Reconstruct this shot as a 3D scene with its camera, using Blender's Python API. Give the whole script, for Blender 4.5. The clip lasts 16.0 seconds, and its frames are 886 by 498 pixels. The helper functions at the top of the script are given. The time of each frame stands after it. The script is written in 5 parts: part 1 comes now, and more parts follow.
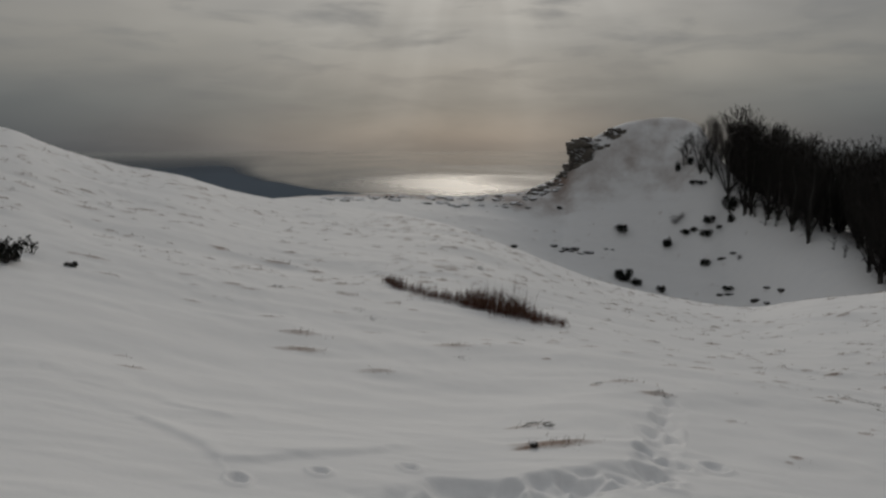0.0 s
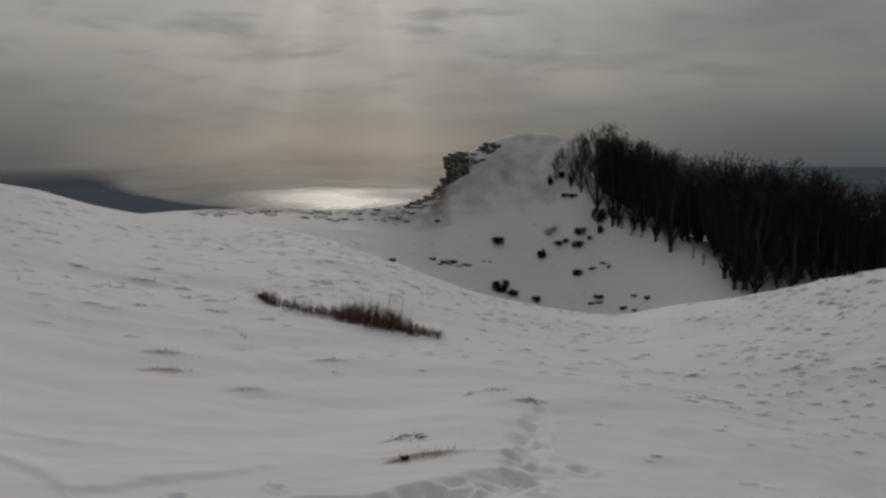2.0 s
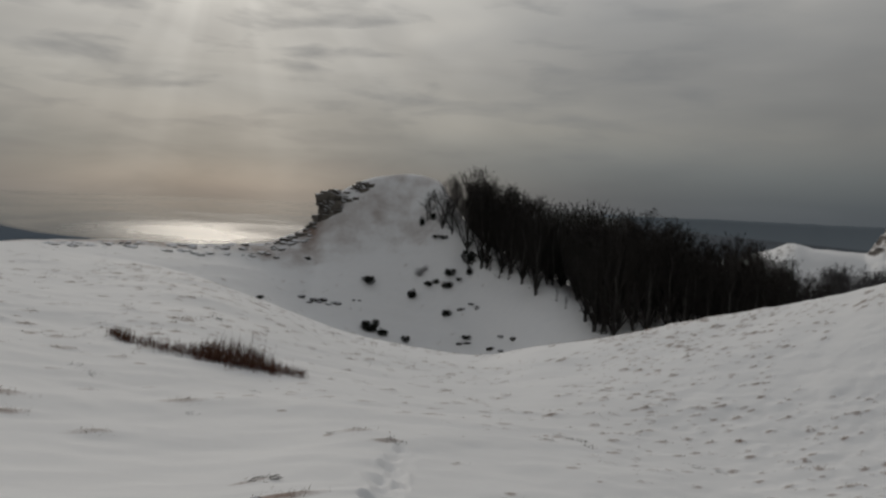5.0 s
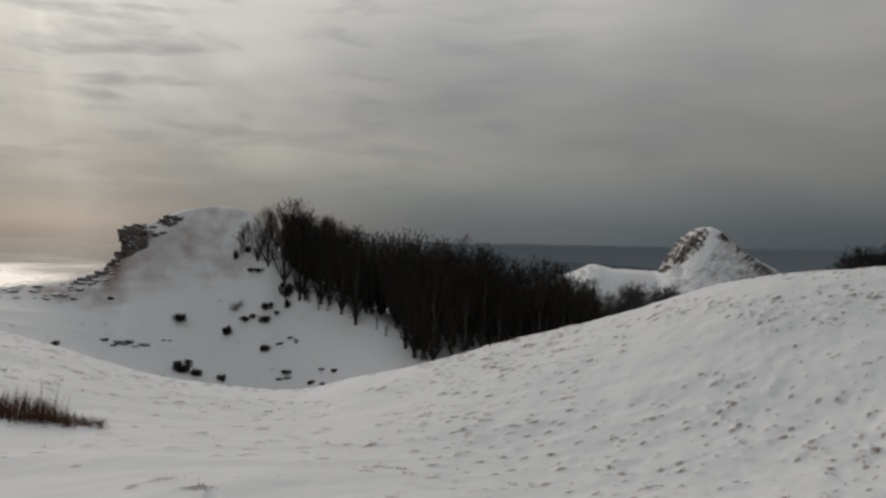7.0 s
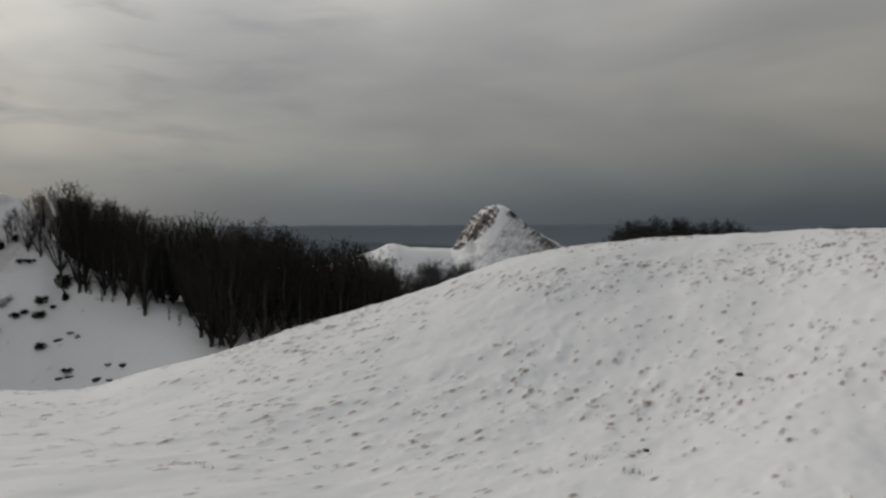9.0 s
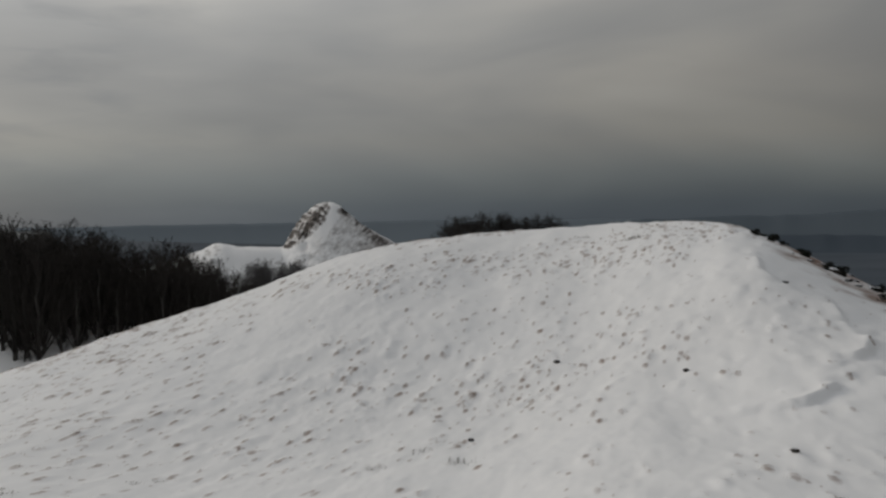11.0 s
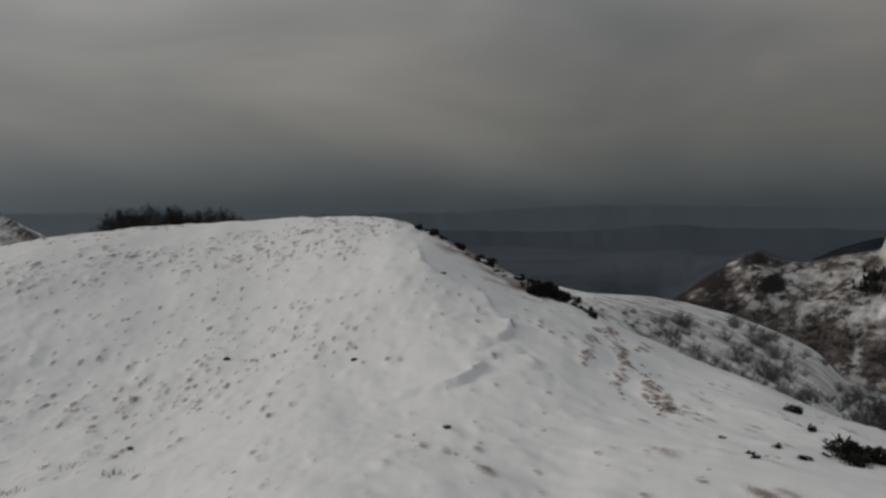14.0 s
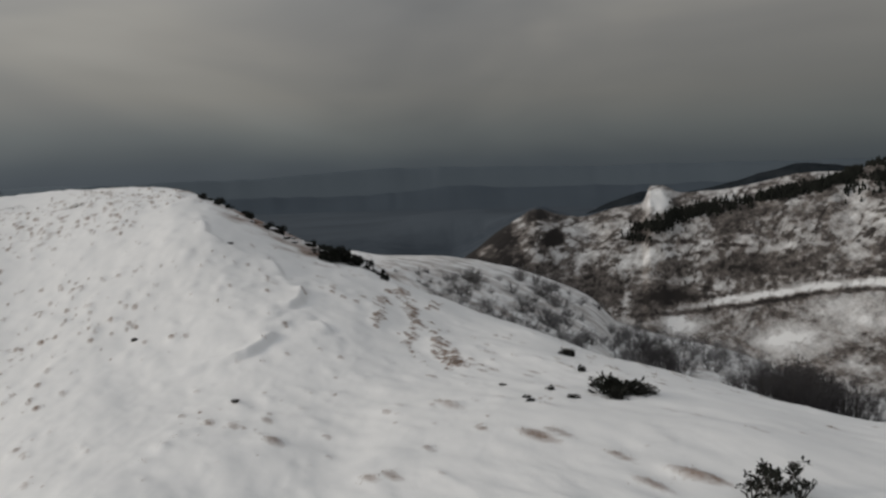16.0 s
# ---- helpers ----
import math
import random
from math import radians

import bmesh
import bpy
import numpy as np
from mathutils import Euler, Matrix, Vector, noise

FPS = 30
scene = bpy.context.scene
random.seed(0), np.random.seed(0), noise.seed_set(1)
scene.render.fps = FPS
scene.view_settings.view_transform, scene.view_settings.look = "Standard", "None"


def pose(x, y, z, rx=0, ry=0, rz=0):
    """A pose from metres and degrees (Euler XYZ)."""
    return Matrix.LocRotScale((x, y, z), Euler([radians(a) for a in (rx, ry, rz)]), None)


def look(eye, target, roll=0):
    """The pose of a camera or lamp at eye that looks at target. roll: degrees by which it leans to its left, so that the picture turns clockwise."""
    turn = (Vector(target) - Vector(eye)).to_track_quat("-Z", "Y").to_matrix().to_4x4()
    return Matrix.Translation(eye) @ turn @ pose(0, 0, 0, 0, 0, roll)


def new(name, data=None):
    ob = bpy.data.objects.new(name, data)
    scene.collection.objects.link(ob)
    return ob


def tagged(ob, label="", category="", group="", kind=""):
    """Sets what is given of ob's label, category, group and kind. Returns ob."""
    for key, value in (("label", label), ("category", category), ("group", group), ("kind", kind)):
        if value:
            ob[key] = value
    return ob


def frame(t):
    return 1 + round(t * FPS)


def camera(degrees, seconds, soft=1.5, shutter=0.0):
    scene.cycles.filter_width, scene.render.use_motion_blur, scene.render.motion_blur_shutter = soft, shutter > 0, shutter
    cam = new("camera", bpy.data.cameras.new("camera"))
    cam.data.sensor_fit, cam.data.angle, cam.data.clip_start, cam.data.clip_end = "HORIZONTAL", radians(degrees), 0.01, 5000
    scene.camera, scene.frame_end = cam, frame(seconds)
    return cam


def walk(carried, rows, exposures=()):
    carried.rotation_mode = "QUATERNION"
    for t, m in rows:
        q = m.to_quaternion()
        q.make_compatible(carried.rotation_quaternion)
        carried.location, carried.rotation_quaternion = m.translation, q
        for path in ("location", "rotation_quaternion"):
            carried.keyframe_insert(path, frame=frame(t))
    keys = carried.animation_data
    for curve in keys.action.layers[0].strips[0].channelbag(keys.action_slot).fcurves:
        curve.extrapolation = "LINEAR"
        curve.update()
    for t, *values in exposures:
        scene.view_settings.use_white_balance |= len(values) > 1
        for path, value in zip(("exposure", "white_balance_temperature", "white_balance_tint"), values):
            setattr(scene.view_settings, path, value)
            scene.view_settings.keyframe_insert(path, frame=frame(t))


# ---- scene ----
cam = camera(58.72, 16.0, 2.5)
PATH = [
    (0.0, pose(-0.075, -0.029, 1.610, 82.30, -0.00, -0.67)),
    (0.5, pose(-0.049, -0.028, 1.599, 82.65, -0.19, -1.63)),
    (1.0, pose(-0.010, -0.027, 1.607, 82.66, -0.04, -4.66)),
    (1.5, pose(0.021, -0.017, 1.599, 82.90, -0.03, -7.29)),
    (2.0, pose(0.040, -0.000, 1.589, 83.32, -0.25, -9.42)),
    (2.5, pose(0.036, -0.005, 1.587, 83.15, -0.37, -10.00)),
    (3.0, pose(0.001, -0.014, 1.577, 82.21, -1.73, -8.67)),
    (3.5, pose(0.015, -0.012, 1.580, 82.10, -1.54, -8.85)),
    (3.7, pose(0.021, -0.022, 1.590, 83.98, -2.10, -9.84)),
    (5.8, pose(0.190, -0.125, 1.608, 87.55, -1.33, -23.46)),
    (6.0, pose(0.207, -0.125, 1.613, 88.25, -1.26, -24.77)),
    (6.5, pose(0.234, -0.126, 1.588, 88.35, -1.45, -28.96)),
    (7.0, pose(0.246, -0.107, 1.597, 89.00, -1.10, -31.75)),
    (7.5, pose(0.244, -0.096, 1.585, 89.07, -0.43, -34.94)),
    (8.0, pose(0.298, -0.105, 1.598, 88.92, -0.13, -38.30)),
    (8.5, pose(0.277, -0.046, 1.577, 87.69, 0.25, -41.92)),
    (9.0, pose(0.303, -0.035, 1.592, 87.73, 0.14, -46.33)),
    (9.2, pose(0.300, -0.057, 1.582, 87.55, 0.12, -47.48)),
    (11.3, pose(0.379, -0.239, 1.643, 87.50, 0.93, -59.98)),
    (11.5, pose(0.402, -0.265, 1.636, 87.56, 0.95, -60.85)),
    (12.0, pose(0.440, -0.271, 1.611, 87.78, 0.87, -64.22)),
    (12.5, pose(0.467, -0.276, 1.619, 87.57, 0.82, -68.33)),
    (13.0, pose(0.500, -0.309, 1.618, 87.56, 0.29, -72.30)),
    (13.5, pose(0.509, -0.338, 1.612, 87.09, 0.42, -77.68)),
    (14.0, pose(0.480, -0.332, 1.603, 86.89, -0.12, -81.71)),
    (14.5, pose(0.480, -0.346, 1.619, 85.27, 0.52, -87.20)),
    (15.0, pose(0.501, -0.353, 1.547, 84.80, -0.34, -88.02)),
    (15.5, pose(0.546, -0.451, 1.609, 83.27, 0.62, -94.48)),
    (16.0, pose(0.530, -0.549, 1.594, 84.17, 1.42, -96.61)),
]
walk(cam, PATH, [(0.0, -0.48), (3.7, -0.48), (6.0, -0.1), (7.0, -0.04), (7.5, 0.1), (9.0, 0.08), (11.5, 0.0), (12.5, 0.0), (14.5, -0.2), (16.0, 0.19)])

# ---- world, sun ----
SUN_AZ, SUN_EL = 3.0, 20.0
EYE_Z = 1.6


def toward(az, el):
    a, e = radians(az), radians(el)
    return Vector((math.sin(a) * math.cos(e), math.cos(a) * math.cos(e), math.sin(e)))


class Nodes:
    """Short hand for a node tree."""

    def __init__(self, tree):
        self.t = tree
        self.t.nodes.clear()

    def add(self, kind, **settings):
        n = self.t.nodes.new(kind)
        for key, value in settings.items():
            if key in n.inputs:
                n.inputs[key].default_value = value
        return n

    def link(self, a, b):
        self.t.links.new(a, b)

    def math(self, op, a, b=None, clamp=False):
        n = self.t.nodes.new("ShaderNodeMath")
        n.operation, n.use_clamp = op, clamp
        for i, v in enumerate((a, b)):
            if v is None:
                continue
            if isinstance(v, (int, float)):
                n.inputs[i].default_value = v
            else:
                self.link(v, n.inputs[i])
        return n.outputs[0]

    def ramp(self, source, stops, smooth=False):
        n = self.t.nodes.new("ShaderNodeValToRGB")
        if smooth:
            n.color_ramp.interpolation = "EASE"
        els = n.color_ramp.elements
        while len(els) < len(stops):
            els.new(0.5)
        for e, (p, c) in zip(els, stops):
            e.position = p
            e.color = (*c, 1) if len(c) == 3 else (c[0], c[0], c[0], 1)
        self.link(source, n.inputs[0])
        return n.outputs[0]

    def mix(self, f, a, b, kind="MIX"):
        n = self.t.nodes.new("ShaderNodeMix")
        n.data_type, n.blend_type = "RGBA", kind
        for s, v in ((n.inputs[0], f), (n.inputs[6], a), (n.inputs[7], b)):
            if isinstance(v, (int, float)):
                s.default_value = v
            elif isinstance(v, tuple):
                s.default_value = (*v, 1)
            else:
                self.link(v, s)
        return n.outputs[2]

    def noise(self, vec, scale, detail=4.0, rough=0.55, warp=0.0):
        n = self.add("ShaderNodeTexNoise", Scale=scale, Detail=detail, Roughness=rough, Distortion=warp)
        if vec is not None:
            self.link(vec, n.inputs["Vector"])
        return n.outputs["Fac"]

    def stretch(self, vec, scale, turn=0.0):
        n = self.add("ShaderNodeMapping")
        n.inputs["Scale"].default_value = scale
        n.inputs["Rotation"].default_value = (0, 0, turn)
        self.link(vec, n.inputs["Vector"])
        return n.outputs[0]

    def bump(self, height, strength, distance, under=None):
        n = self.add("ShaderNodeBump", Strength=strength, Distance=distance)
        self.link(height, n.inputs["Height"])
        if under is not None:
            self.link(under, n.inputs["Normal"])
        return n.outputs[0]


world = bpy.data.worlds.new("overcast_winter_sky")
scene.world = world
world.use_nodes = True
W = Nodes(world.node_tree)
direction = W.add("ShaderNodeTexCoord").outputs["Generated"]
split = W.add("ShaderNodeSeparateXYZ")
W.link(direction, split.inputs[0])
up = split.outputs[2]
# height above the horizon, 0 at 8 degrees below it and 1 at the zenith
lift = W.math("MULTIPLY", W.math("ADD", up, 0.14), 1 / 1.14, True)


def at_z(z):
    return (z + 0.14) / 1.14


base = W.ramp(lift, [(at_z(-0.10), (0.036, 0.046, 0.058)), (at_z(-0.008), (0.058, 0.070, 0.083)), (at_z(0.012), (0.067, 0.080, 0.092)),
                     (at_z(0.045), (0.104, 0.114, 0.120)), (at_z(0.09), (0.162, 0.160, 0.154)), (at_z(0.16), (0.207, 0.202, 0.194)), (at_z(0.30), (0.30, 0.296, 0.288)),
                     (at_z(0.60), (0.35, 0.356, 0.366)), (at_z(1.0), (0.36, 0.370, 0.385))])
big = W.noise(W.stretch(direction, (1.0, 1.0, 3.2)), 2.1, 3.0, 0.45, 0.5)
fine = W.noise(W.stretch(direction, (1.6, 1.6, 6.0)), 3.5, 4.0, 0.5, 0.5)
# dark puffs under the sheet
puffs = W.noise(W.stretch(direction, (1.0, 1.0, 4.5)), 8.0, 4.0, 0.5, 0.3)
clouds = W.math("ADD", W.math("MULTIPLY", big, 0.75), W.math("ADD", W.math("MULTIPLY", fine, 0.08), 0.07))
clouds = W.ramp(clouds, [(0.34, (0.78,)), (0.48, (0.98,)), (0.66, (1.26,))])
sky = W.mix(1.0, base, clouds, "MULTIPLY")
# the sun behind the cloud sheet: a wide soft glow, faint shafts, and a warm strip low under it
dot = W.add("ShaderNodeVectorMath")
dot.operation = "DOT_PRODUCT"
W.link(direction, dot.inputs[0])
dot.inputs[1].default_value = toward(SUN_AZ, SUN_EL)
near_sun = W.math("MAXIMUM", dot.outputs["Value"], 0.0)
away = W.ramp(W.math("ADD", W.math("MULTIPLY", dot.outputs["Value"], 0.5), 0.5), [(0.05, (0.62,)), (0.30, (0.70,)), (0.52, (0.80,)), (0.72, (1.05,)), (0.88, (1.45,)), (1.0, (1.6,))])
sky = W.mix(1.0, sky, away, "MULTIPLY")
sky = W.mix(1.0, sky, W.ramp(big, [(0.35, (0.980, 1.0, 1.020)), (0.65, (1.016, 1.0, 0.955))]), "MULTIPLY")
# rays that fan out from the hidden sun


def along(vec):
    n = W.add("ShaderNodeVectorMath")
    n.operation = "DOT_PRODUCT"
    W.link(direction, n.inputs[0])
    n.inputs[1].default_value = vec
    return n.outputs["Value"]


fan_angle = W.math("ARCTAN2", along(toward(SUN_AZ + 90, 0)), W.math("MULTIPLY", along(toward(SUN_AZ, SUN_EL + 90)), -1.0))
ray_noise = W.add("ShaderNodeTexNoise", Scale=3.4, Detail=2.5, Roughness=0.55)
ray_noise.noise_dimensions = "1D"
W.link(W.math("ADD", fan_angle, 4.3), ray_noise.inputs["W"])
shafts = ray_noise.outputs["Fac"]
glow = W.math("ADD", W.math("MULTIPLY", W.math("POWER", near_sun, 6.0), 0.045), W.math("MULTIPLY", W.math("POWER", near_sun, 30.0), 0.23))
glow = W.math("MULTIPLY", glow, W.math("ADD", W.math("MULTIPLY", W.math("ADD", W.math("MULTIPLY", W.math("SUBTRACT", shafts, 0.38, True), 0.95), 0.56), 1.0), W.math("MULTIPLY", W.math("SUBTRACT", fine, 0.3, True), 1.3)))
sky = W.mix(1.0, sky, W.mix(glow, (0, 0, 0), (1.0, 0.97, 0.89)), "ADD")
shade = W.math("MULTIPLY", W.math("MULTIPLY", W.math("SUBTRACT", puffs, 0.51), 4.5, True), W.math("POWER", near_sun, 6.0))
sky = W.mix(W.math("MULTIPLY", shade, 0.7), sky, (0.142, 0.154, 0.172))
low = W.ramp(lift, [(at_z(-0.03), (0.0,)), (at_z(-0.005), (0.8,)), (at_z(0.01), (1.0,)), (at_z(0.06), (0.55,)), (at_z(0.14), (0.0,))], True)
flat = W.add("ShaderNodeVectorMath")
flat.operation = "DOT_PRODUCT"
W.link(direction, flat.inputs[0])
flat.inputs[1].default_value = toward(1.0, 0.0)
side = W.math("POWER", W.math("MAXIMUM", flat.outputs["Value"], 0.0), 30.0)
strip = W.math("MULTIPLY", W.math("MULTIPLY", low, side), W.math("ADD", W.math("MULTIPLY", fine, 1.2), 0.35))
sky = W.mix(1.0, sky, W.mix(strip, (0, 0, 0), (0.160, 0.118, 0.080)), "ADD")
air = W.add("ShaderNodeTexSky")
air.sky_type, air.sun_disc = "NISHITA", False
air.sun_elevation, air.sun_rotation = radians(SUN_EL), radians(SUN_AZ)
sky = W.mix(0.0025, sky, air.outputs[0], "ADD")
shine = W.add("ShaderNodeBackground", Strength=1.0)
W.link(sky, shine.inputs[0])
out = W.add("ShaderNodeOutputWorld")
W.link(shine.outputs[0], out.inputs[0])

sun = new("sun", bpy.data.lights.new("sun", "SUN"))
sun.data.energy, sun.data.angle, sun.data.color = 0.92, radians(14), (1.0, 0.91, 0.79)
sun.matrix_world = look(toward(SUN_AZ, SUN_EL) * 100, (0, 0, 0))


# ---- materials ----
def material(name):
    m = bpy.data.materials.new(name)
    m.use_nodes = True
    n = Nodes(m.node_tree)
    b = n.add("ShaderNodeBsdfPrincipled")
    o = n.add("ShaderNodeOutputMaterial")
    n.link(b.outputs[0], o.inputs[0])
    return m, n, b


def ground_material():
    m, n, b = material("snow_and_turf")
    pos = n.add("ShaderNodeNewGeometry").outputs["Position"]
    att = n.add("ShaderNodeAttribute")
    att.attribute_name = "cover"
    rgb = n.add("ShaderNodeSeparateColor")
    n.link(att.outputs["Color"], rgb.inputs[0])
    turf, rock, wood = rgb.outputs
    drift = n.stretch(pos, (0.8, 2.4, 1.0), radians(-20))
    n1 = n.noise(drift, 0.9, 6.0, 0.6, 0.4)
    n2 = n.noise(pos, 14.0, 5.0, 0.7)
    n3 = n.noise(pos, 0.06, 3.0)
    mottle = n.noise(pos, 0.055, 9.0, 0.68, 0.25)
    speckle = n.noise(pos, 0.42, 5.0, 0.7)
    snow = n.mix(n1, (0.800, 0.810, 0.832), (0.900, 0.900, 0.905))
    snow = n.mix(n.math("MULTIPLY", n3, 0.35), snow, (0.80, 0.78, 0.75))
    grass = n.mix(n2, (0.125, 0.080, 0.062), (0.350, 0.248, 0.198))
    stone = n.mix(n.ramp(n.noise(pos, 0.16, 8.0, 0.7), [(0.36, (0.0,)), (0.62, (1.0,))]), (0.062, 0.055, 0.052), (0.245, 0.218, 0.203))
    # rank heath, and painted shade of ravine and ledge, darken the rockiest ground
    stone = n.mix(n.math("MULTIPLY", n.math("SUBTRACT", n.math("ADD", rock, n.math("MULTIPLY", speckle, 0.6)), 1.20), 1.6, True), stone, (0.030, 0.027, 0.026))
    # woodland of the far land, distance haze put into it as slate blue
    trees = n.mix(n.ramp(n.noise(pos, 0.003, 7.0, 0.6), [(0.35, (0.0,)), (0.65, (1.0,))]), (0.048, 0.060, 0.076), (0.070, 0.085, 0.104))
    # turf shows in speckles where the snow is thin
    n4 = n.noise(pos, 1.7, 5.0, 0.7)
    speck = n.math("ADD", n.math("MULTIPLY", n2, 0.55), n.math("ADD", n.math("MULTIPLY", n1, 0.15), n.math("MULTIPLY", n4, 0.30)))
    t = n.math("MULTIPLY", n.math("SUBTRACT", n.math("ADD", turf, speck), 0.76), 1.9, True)
    col = n.mix(t, snow, grass)
    r = n.math("ADD", rock, n.math("ADD", n.math("MULTIPLY", mottle, 0.9), n.math("MULTIPLY", speckle, 0.55)))
    r = n.math("MULTIPLY", n.math("SUBTRACT", r, 1.10), 1.5, True)
    col = n.mix(r, col, stone)
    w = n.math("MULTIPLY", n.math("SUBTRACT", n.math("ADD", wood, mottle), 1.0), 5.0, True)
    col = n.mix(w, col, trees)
    n.link(col, b.inputs["Base Color"])
    b.inputs["Roughness"].default_value = 0.75
    b.inputs["Specular IOR Level"].default_value = 0.04
    h = n.math("ADD", n.math("MULTIPLY", n1, 1.0), n.math("MULTIPLY", n2, 0.22))
    n.link(n.bump(h, 0.22, 0.06), b.inputs["Normal"])
    return m


def plain(name, dark, light, scale, rough=0.85, bump=0.3, distance=0.02, stretch=None, snow=0.0):
    """Grained material; snow lies on what faces up by that much."""
    m, n, b = material(name)
    vec = n.add("ShaderNodeTexCoord").outputs["Object"]
    if stretch:
        vec = n.stretch(vec, stretch)
    f = n.noise(vec, scale, 6.0, 0.65)
    tint = n.add("ShaderNodeObjectInfo").outputs["Random"]
    f2 = n.math("ADD", n.math("MULTIPLY", f, 0.8), n.math("MULTIPLY", tint, 0.2))
    col = n.mix(n.ramp(f2, [(0.3, (0.0,)), (0.7, (1.0,))]), dark, light)
    if snow:
        geo = n.add("ShaderNodeNewGeometry")
        s = n.add("ShaderNodeSeparateXYZ")
        n.link(geo.outputs["Normal"], s.inputs[0])
        k = n.math("MULTIPLY", n.math("SUBTRACT", n.math("ADD", s.outputs[2], n.math("MULTIPLY", f, 0.6)), 1.35 - snow), 5.0, True)
        col = n.mix(k, col, (0.78, 0.79, 0.82))
    n.link(col, b.inputs["Base Color"])
    b.inputs["Roughness"].default_value = rough
    b.inputs["Specular IOR Level"].default_value = 0.2
    n.link(n.bump(f, bump, distance), b.inputs["Normal"])
    return m


def sea_material():
    m, n, b = material("sea")
    pos = n.add("ShaderNodeNewGeometry").outputs["Position"]
    xyz = n.add("ShaderNodeSeparateXYZ")
    n.link(pos, xyz.inputs[0])
    patch = n.noise(n.stretch(pos, (0.7, 0.30, 1.0)), 0.0060, 5.0, 0.55, 0.4)
    # a gust roughens the water under the sun
    off = n.add("ShaderNodeVectorMath")
    off.operation = "DISTANCE"
    n.link(n.stretch(pos, (0.75, 0.75, 0.0)), off.inputs[0])
    off.inputs[1].default_value = (45, 700, 0)
    gust = n.ramp(n.math("MULTIPLY", off.outputs["Value"], 1 / 1000), [(0.0, (0.72,)), (0.16, (0.64,)), (0.45, (0.40,)), (0.9, (0.2,))], True)
    n.link(n.mix(patch, (0.010, 0.018, 0.028), (0.03, 0.04, 0.05)), b.inputs["Base Color"])
    n.link(n.math("MULTIPLY", n.ramp(patch, [(0.36, (0.18,)), (0.50, (0.32,)), (0.60, (0.45,))]), gust), b.inputs["Roughness"])
    b.inputs["IOR"].default_value = 1.33
    b.inputs["Specular IOR Level"].default_value = 0.06
    # the sun glitter's gold is put into the water's reflection tint
    b.inputs["Specular Tint"].default_value = (1.0, 0.88, 0.68, 1)
    n.link(n.bump(n.noise(n.stretch(pos, (1.0, 2.2, 1.0)), 0.05, 3.0), 0.15, 2.0), b.inputs["Normal"])
    return m


GROUND = ground_material()
SEA = sea_material()
BARK = plain("beech_bark", (0.022, 0.020, 0.019), (0.085, 0.078, 0.070), 3.0, stretch=(1, 1, 0.25))
BEECHBARK = plain("grey_beech_bark", (0.022, 0.021, 0.020), (0.125, 0.118, 0.110), 1.2, stretch=(1, 1, 0.2))
# twigs paled by haze put into the colour; the ravine's dark stands share it
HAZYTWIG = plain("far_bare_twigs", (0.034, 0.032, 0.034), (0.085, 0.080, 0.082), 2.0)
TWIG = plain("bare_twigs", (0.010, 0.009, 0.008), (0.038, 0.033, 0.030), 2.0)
FROST = plain("rimed_twigs", (0.06, 0.058, 0.06), (0.23, 0.225, 0.23), 2.0)
JUNIPER = plain("juniper_needles", (0.007, 0.008, 0.007), (0.026, 0.028, 0.022), 6.0, snow=0.0)
REED = plain("red_brown_stalks", (0.05, 0.022, 0.015), (0.17, 0.085, 0.058), 8.0)
# distance haze is put into these hills' base colours, paler further off
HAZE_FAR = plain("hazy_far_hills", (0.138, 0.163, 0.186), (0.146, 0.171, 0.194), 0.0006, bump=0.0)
# darker copy of the far haze, matched to the dimmer sky there
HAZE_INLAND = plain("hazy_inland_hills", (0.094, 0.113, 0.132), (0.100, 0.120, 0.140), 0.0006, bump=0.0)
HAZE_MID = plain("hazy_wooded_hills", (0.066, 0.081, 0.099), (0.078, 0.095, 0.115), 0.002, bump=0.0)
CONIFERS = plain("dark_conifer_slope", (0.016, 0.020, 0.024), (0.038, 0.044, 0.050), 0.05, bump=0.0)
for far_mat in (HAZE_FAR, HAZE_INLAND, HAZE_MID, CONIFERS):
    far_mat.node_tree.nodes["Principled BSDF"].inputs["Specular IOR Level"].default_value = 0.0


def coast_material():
    """Dim lowland; haze is put into its blue colour and fading alpha."""
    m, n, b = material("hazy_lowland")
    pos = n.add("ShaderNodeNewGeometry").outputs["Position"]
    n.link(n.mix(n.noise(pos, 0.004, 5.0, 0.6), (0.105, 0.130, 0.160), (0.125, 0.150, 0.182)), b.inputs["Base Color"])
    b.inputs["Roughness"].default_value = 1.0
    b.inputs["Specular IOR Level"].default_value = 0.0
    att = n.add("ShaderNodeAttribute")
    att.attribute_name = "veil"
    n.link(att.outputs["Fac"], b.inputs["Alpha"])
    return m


COAST = coast_material()
STRAW = plain("dry_grass", (0.085, 0.056, 0.036), (0.30, 0.21, 0.135), 5.0)
DARKGRASS = plain("dark_sedge", (0.02, 0.016, 0.012), (0.09, 0.065, 0.045), 5.0)
ROCK = plain("limestone", (0.055, 0.050, 0.045), (0.26, 0.24, 0.215), 1.6, bump=0.7, distance=0.15, snow=0.36)
BLACKROCK = plain("dark_rock", (0.012, 0.011, 0.010), (0.060, 0.052, 0.045), 2.5, bump=0.7, distance=0.1, snow=0.22)
CRAG = plain("weathered_limestone", (0.040, 0.036, 0.032), (0.21, 0.19, 0.165), 1.4, bump=0.9, distance=0.2, snow=0.50)


